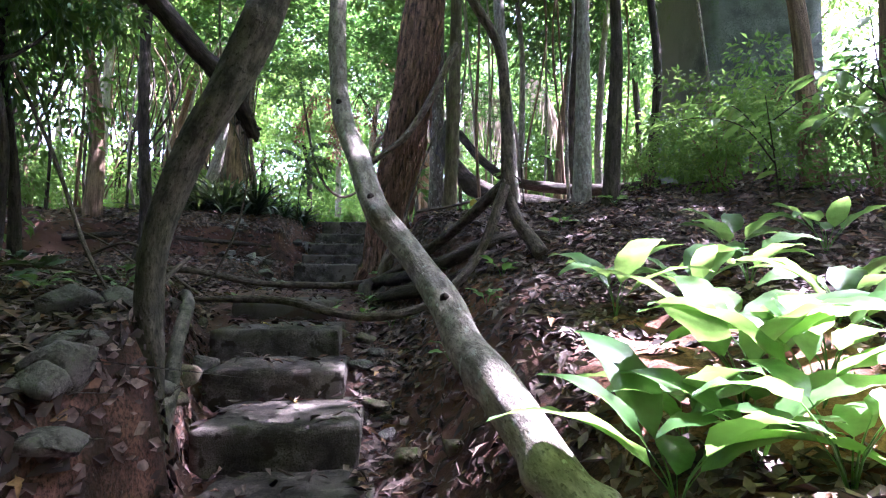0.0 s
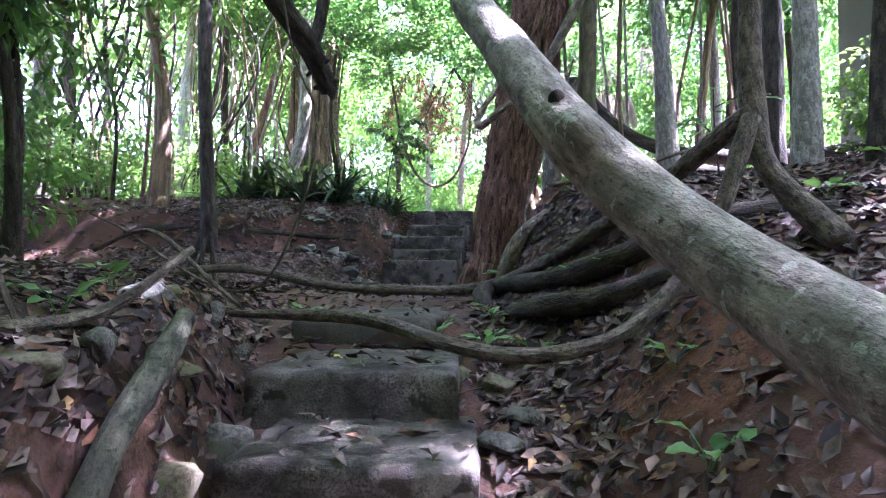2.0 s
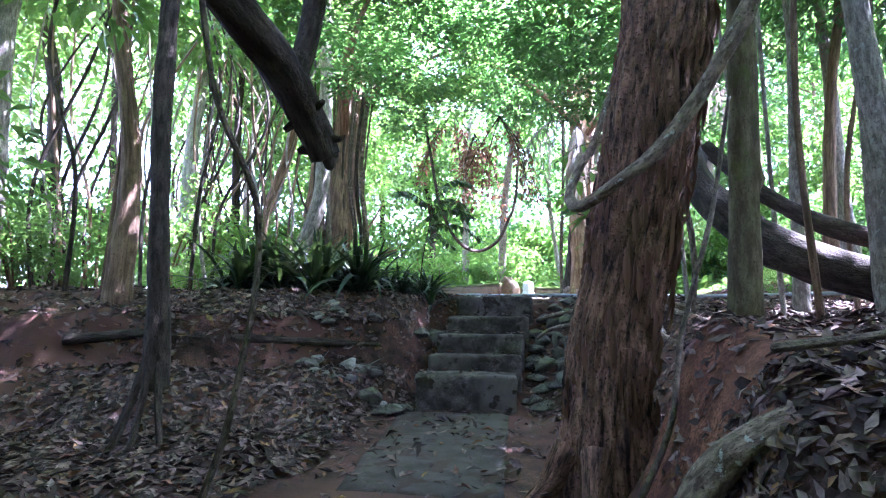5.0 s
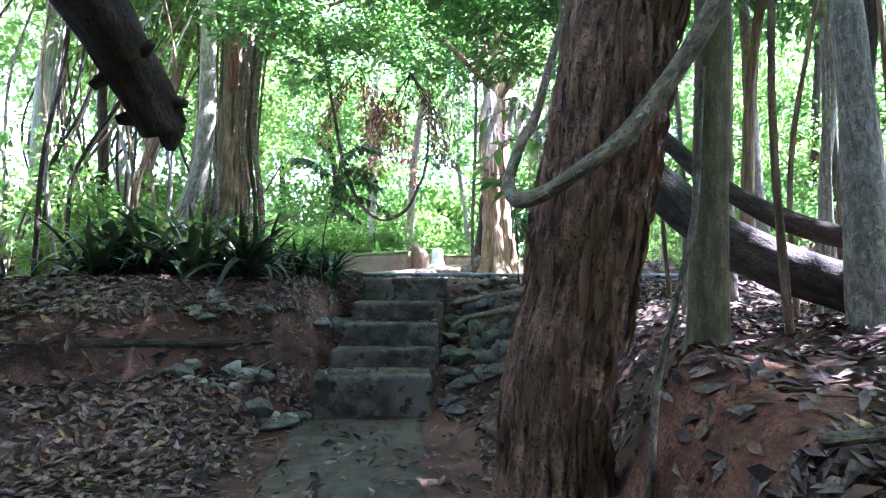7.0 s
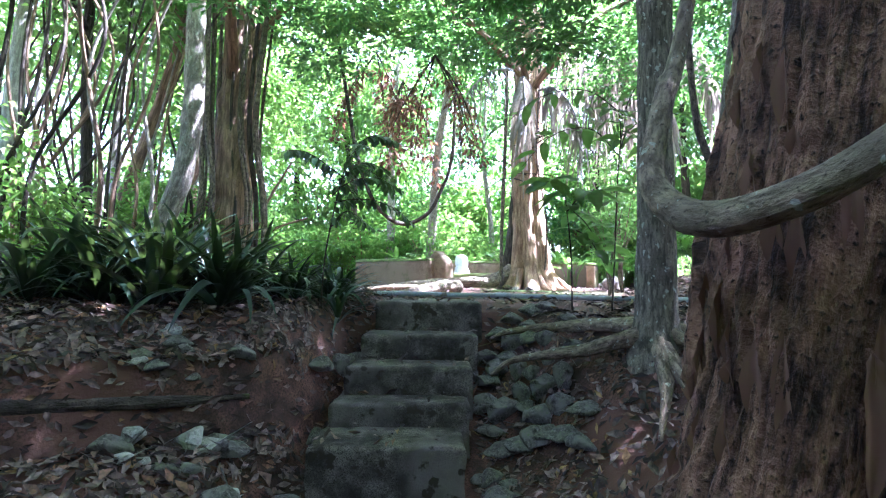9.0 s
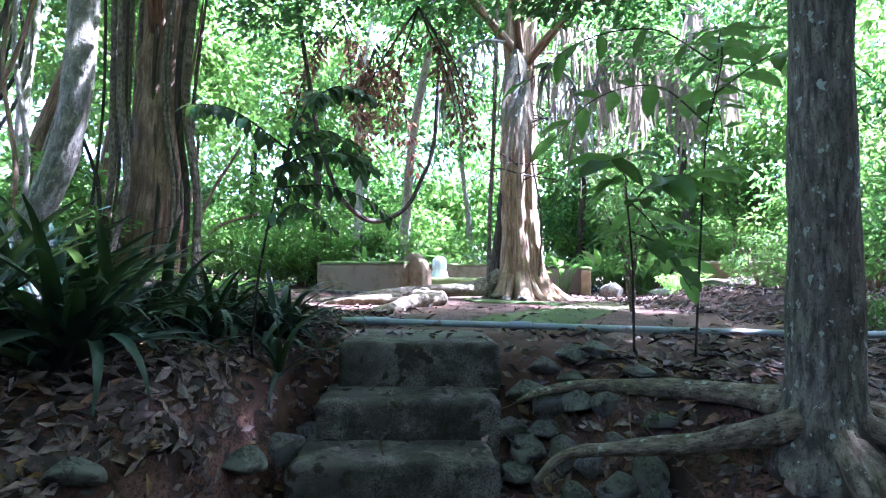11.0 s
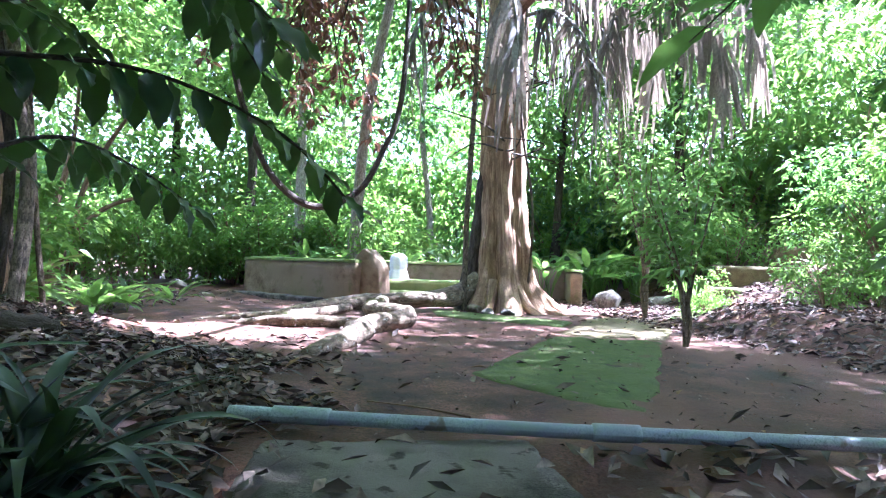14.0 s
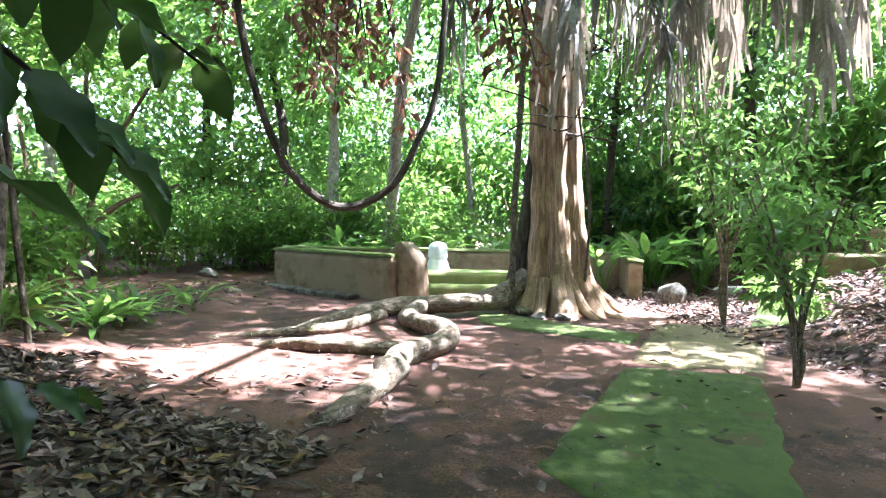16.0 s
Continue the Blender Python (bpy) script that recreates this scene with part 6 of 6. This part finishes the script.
litter("leaf_litter", 64000, (-4.6, 4.2, -2.2, 10.4), cover, .088, "brown, grey and pinkish dead leaves covering the banks", 61)
litter("leaf_litter", 26000, (-3.2, 3.0, -1.3, 4.6), cover, .06, "small dry dead leaves beside the lower steps", 63)
litter("leaf_litter", 6000, (-2.4, -.45, -1.3, 1.4), cover, .07, "dead leaves beside the leaning tree", 68)
litter("leaf_litter", 7500, (-4.2, -1.6, 5.2, 9.2), cover, .095, "large dead leaves below the undercut bank", 69)
litter("leaf_litter", 4500, (-2.4, 3.4, 10.4, 18), lambda x, y: .6 + 0 * x, .026, "crumbs of dead leaf on the trodden earth", 70)
litter("leaf_litter", 9000, (-8, -4.4, 2, 10), cover, .085, "dead leaves under the trees on the bank", 66)
litter("leaf_litter", 8000, (.2, 3.0, 2.0, 5.4), cover, .075, "dead leaves thick on the root bank", 67)
litter("leaf_litter", 11000, (-4.2, -.8, 10.0, 13.5), cover, .08, "heap of dry brown dead leaves on the terrace", 64)
litter("leaf_litter", 9000, (2.5, 6.5, 11, 19), cover, .08, "dead leaves on the side slope", 65)
litter("leaf_litter", 16000, (-6, 8, 10.3, 21), cover, .085, "dry brown dead leaves round the clearing", 62)
for x, y, z, a_, s in ((.575, 2.67, None, 60, 1), (-1.0, 3.5, None, 10, 1.1), (.95, 3.55, 1.75, 100, 1.1), (-.75, 2.7, .7, 40, .9), (-1.3, 5.2, None, 170, 1.3)):
    z = (gz(x, y) + .03) if z is None else z
    ob = part("yellow_leaf", blade("yellow_leaf", .12, .05, M["yellow"], .3, .004), at=aim((x, y, z), a_, -15, 10, s))
    tagged(ob, "single yellow fallen leaf", "leaf")
for i in range(70):
    x, y = rf.uniform(-2.6, 2.2), rf.uniform(-.8, 12)
    if abs(x + .75) < .5 and rf.random() < .7:
        continue
    an = rf.uniform(0, 6.28)
    L = rf.uniform(.15, .55)
    pts = [(x + L * k * math.cos(an + .2 * k), y + L * k * math.sin(an + .2 * k)) for k in (-.5, 0, .5)]
    stem("twig", [(px, py, gz(px, py) + .02) for px, py in pts], [.006, .005, .003], "brown_bark", "thin dry twig on the dead leaves", "twig", seg=5, step=.06, seed=i + 1300)
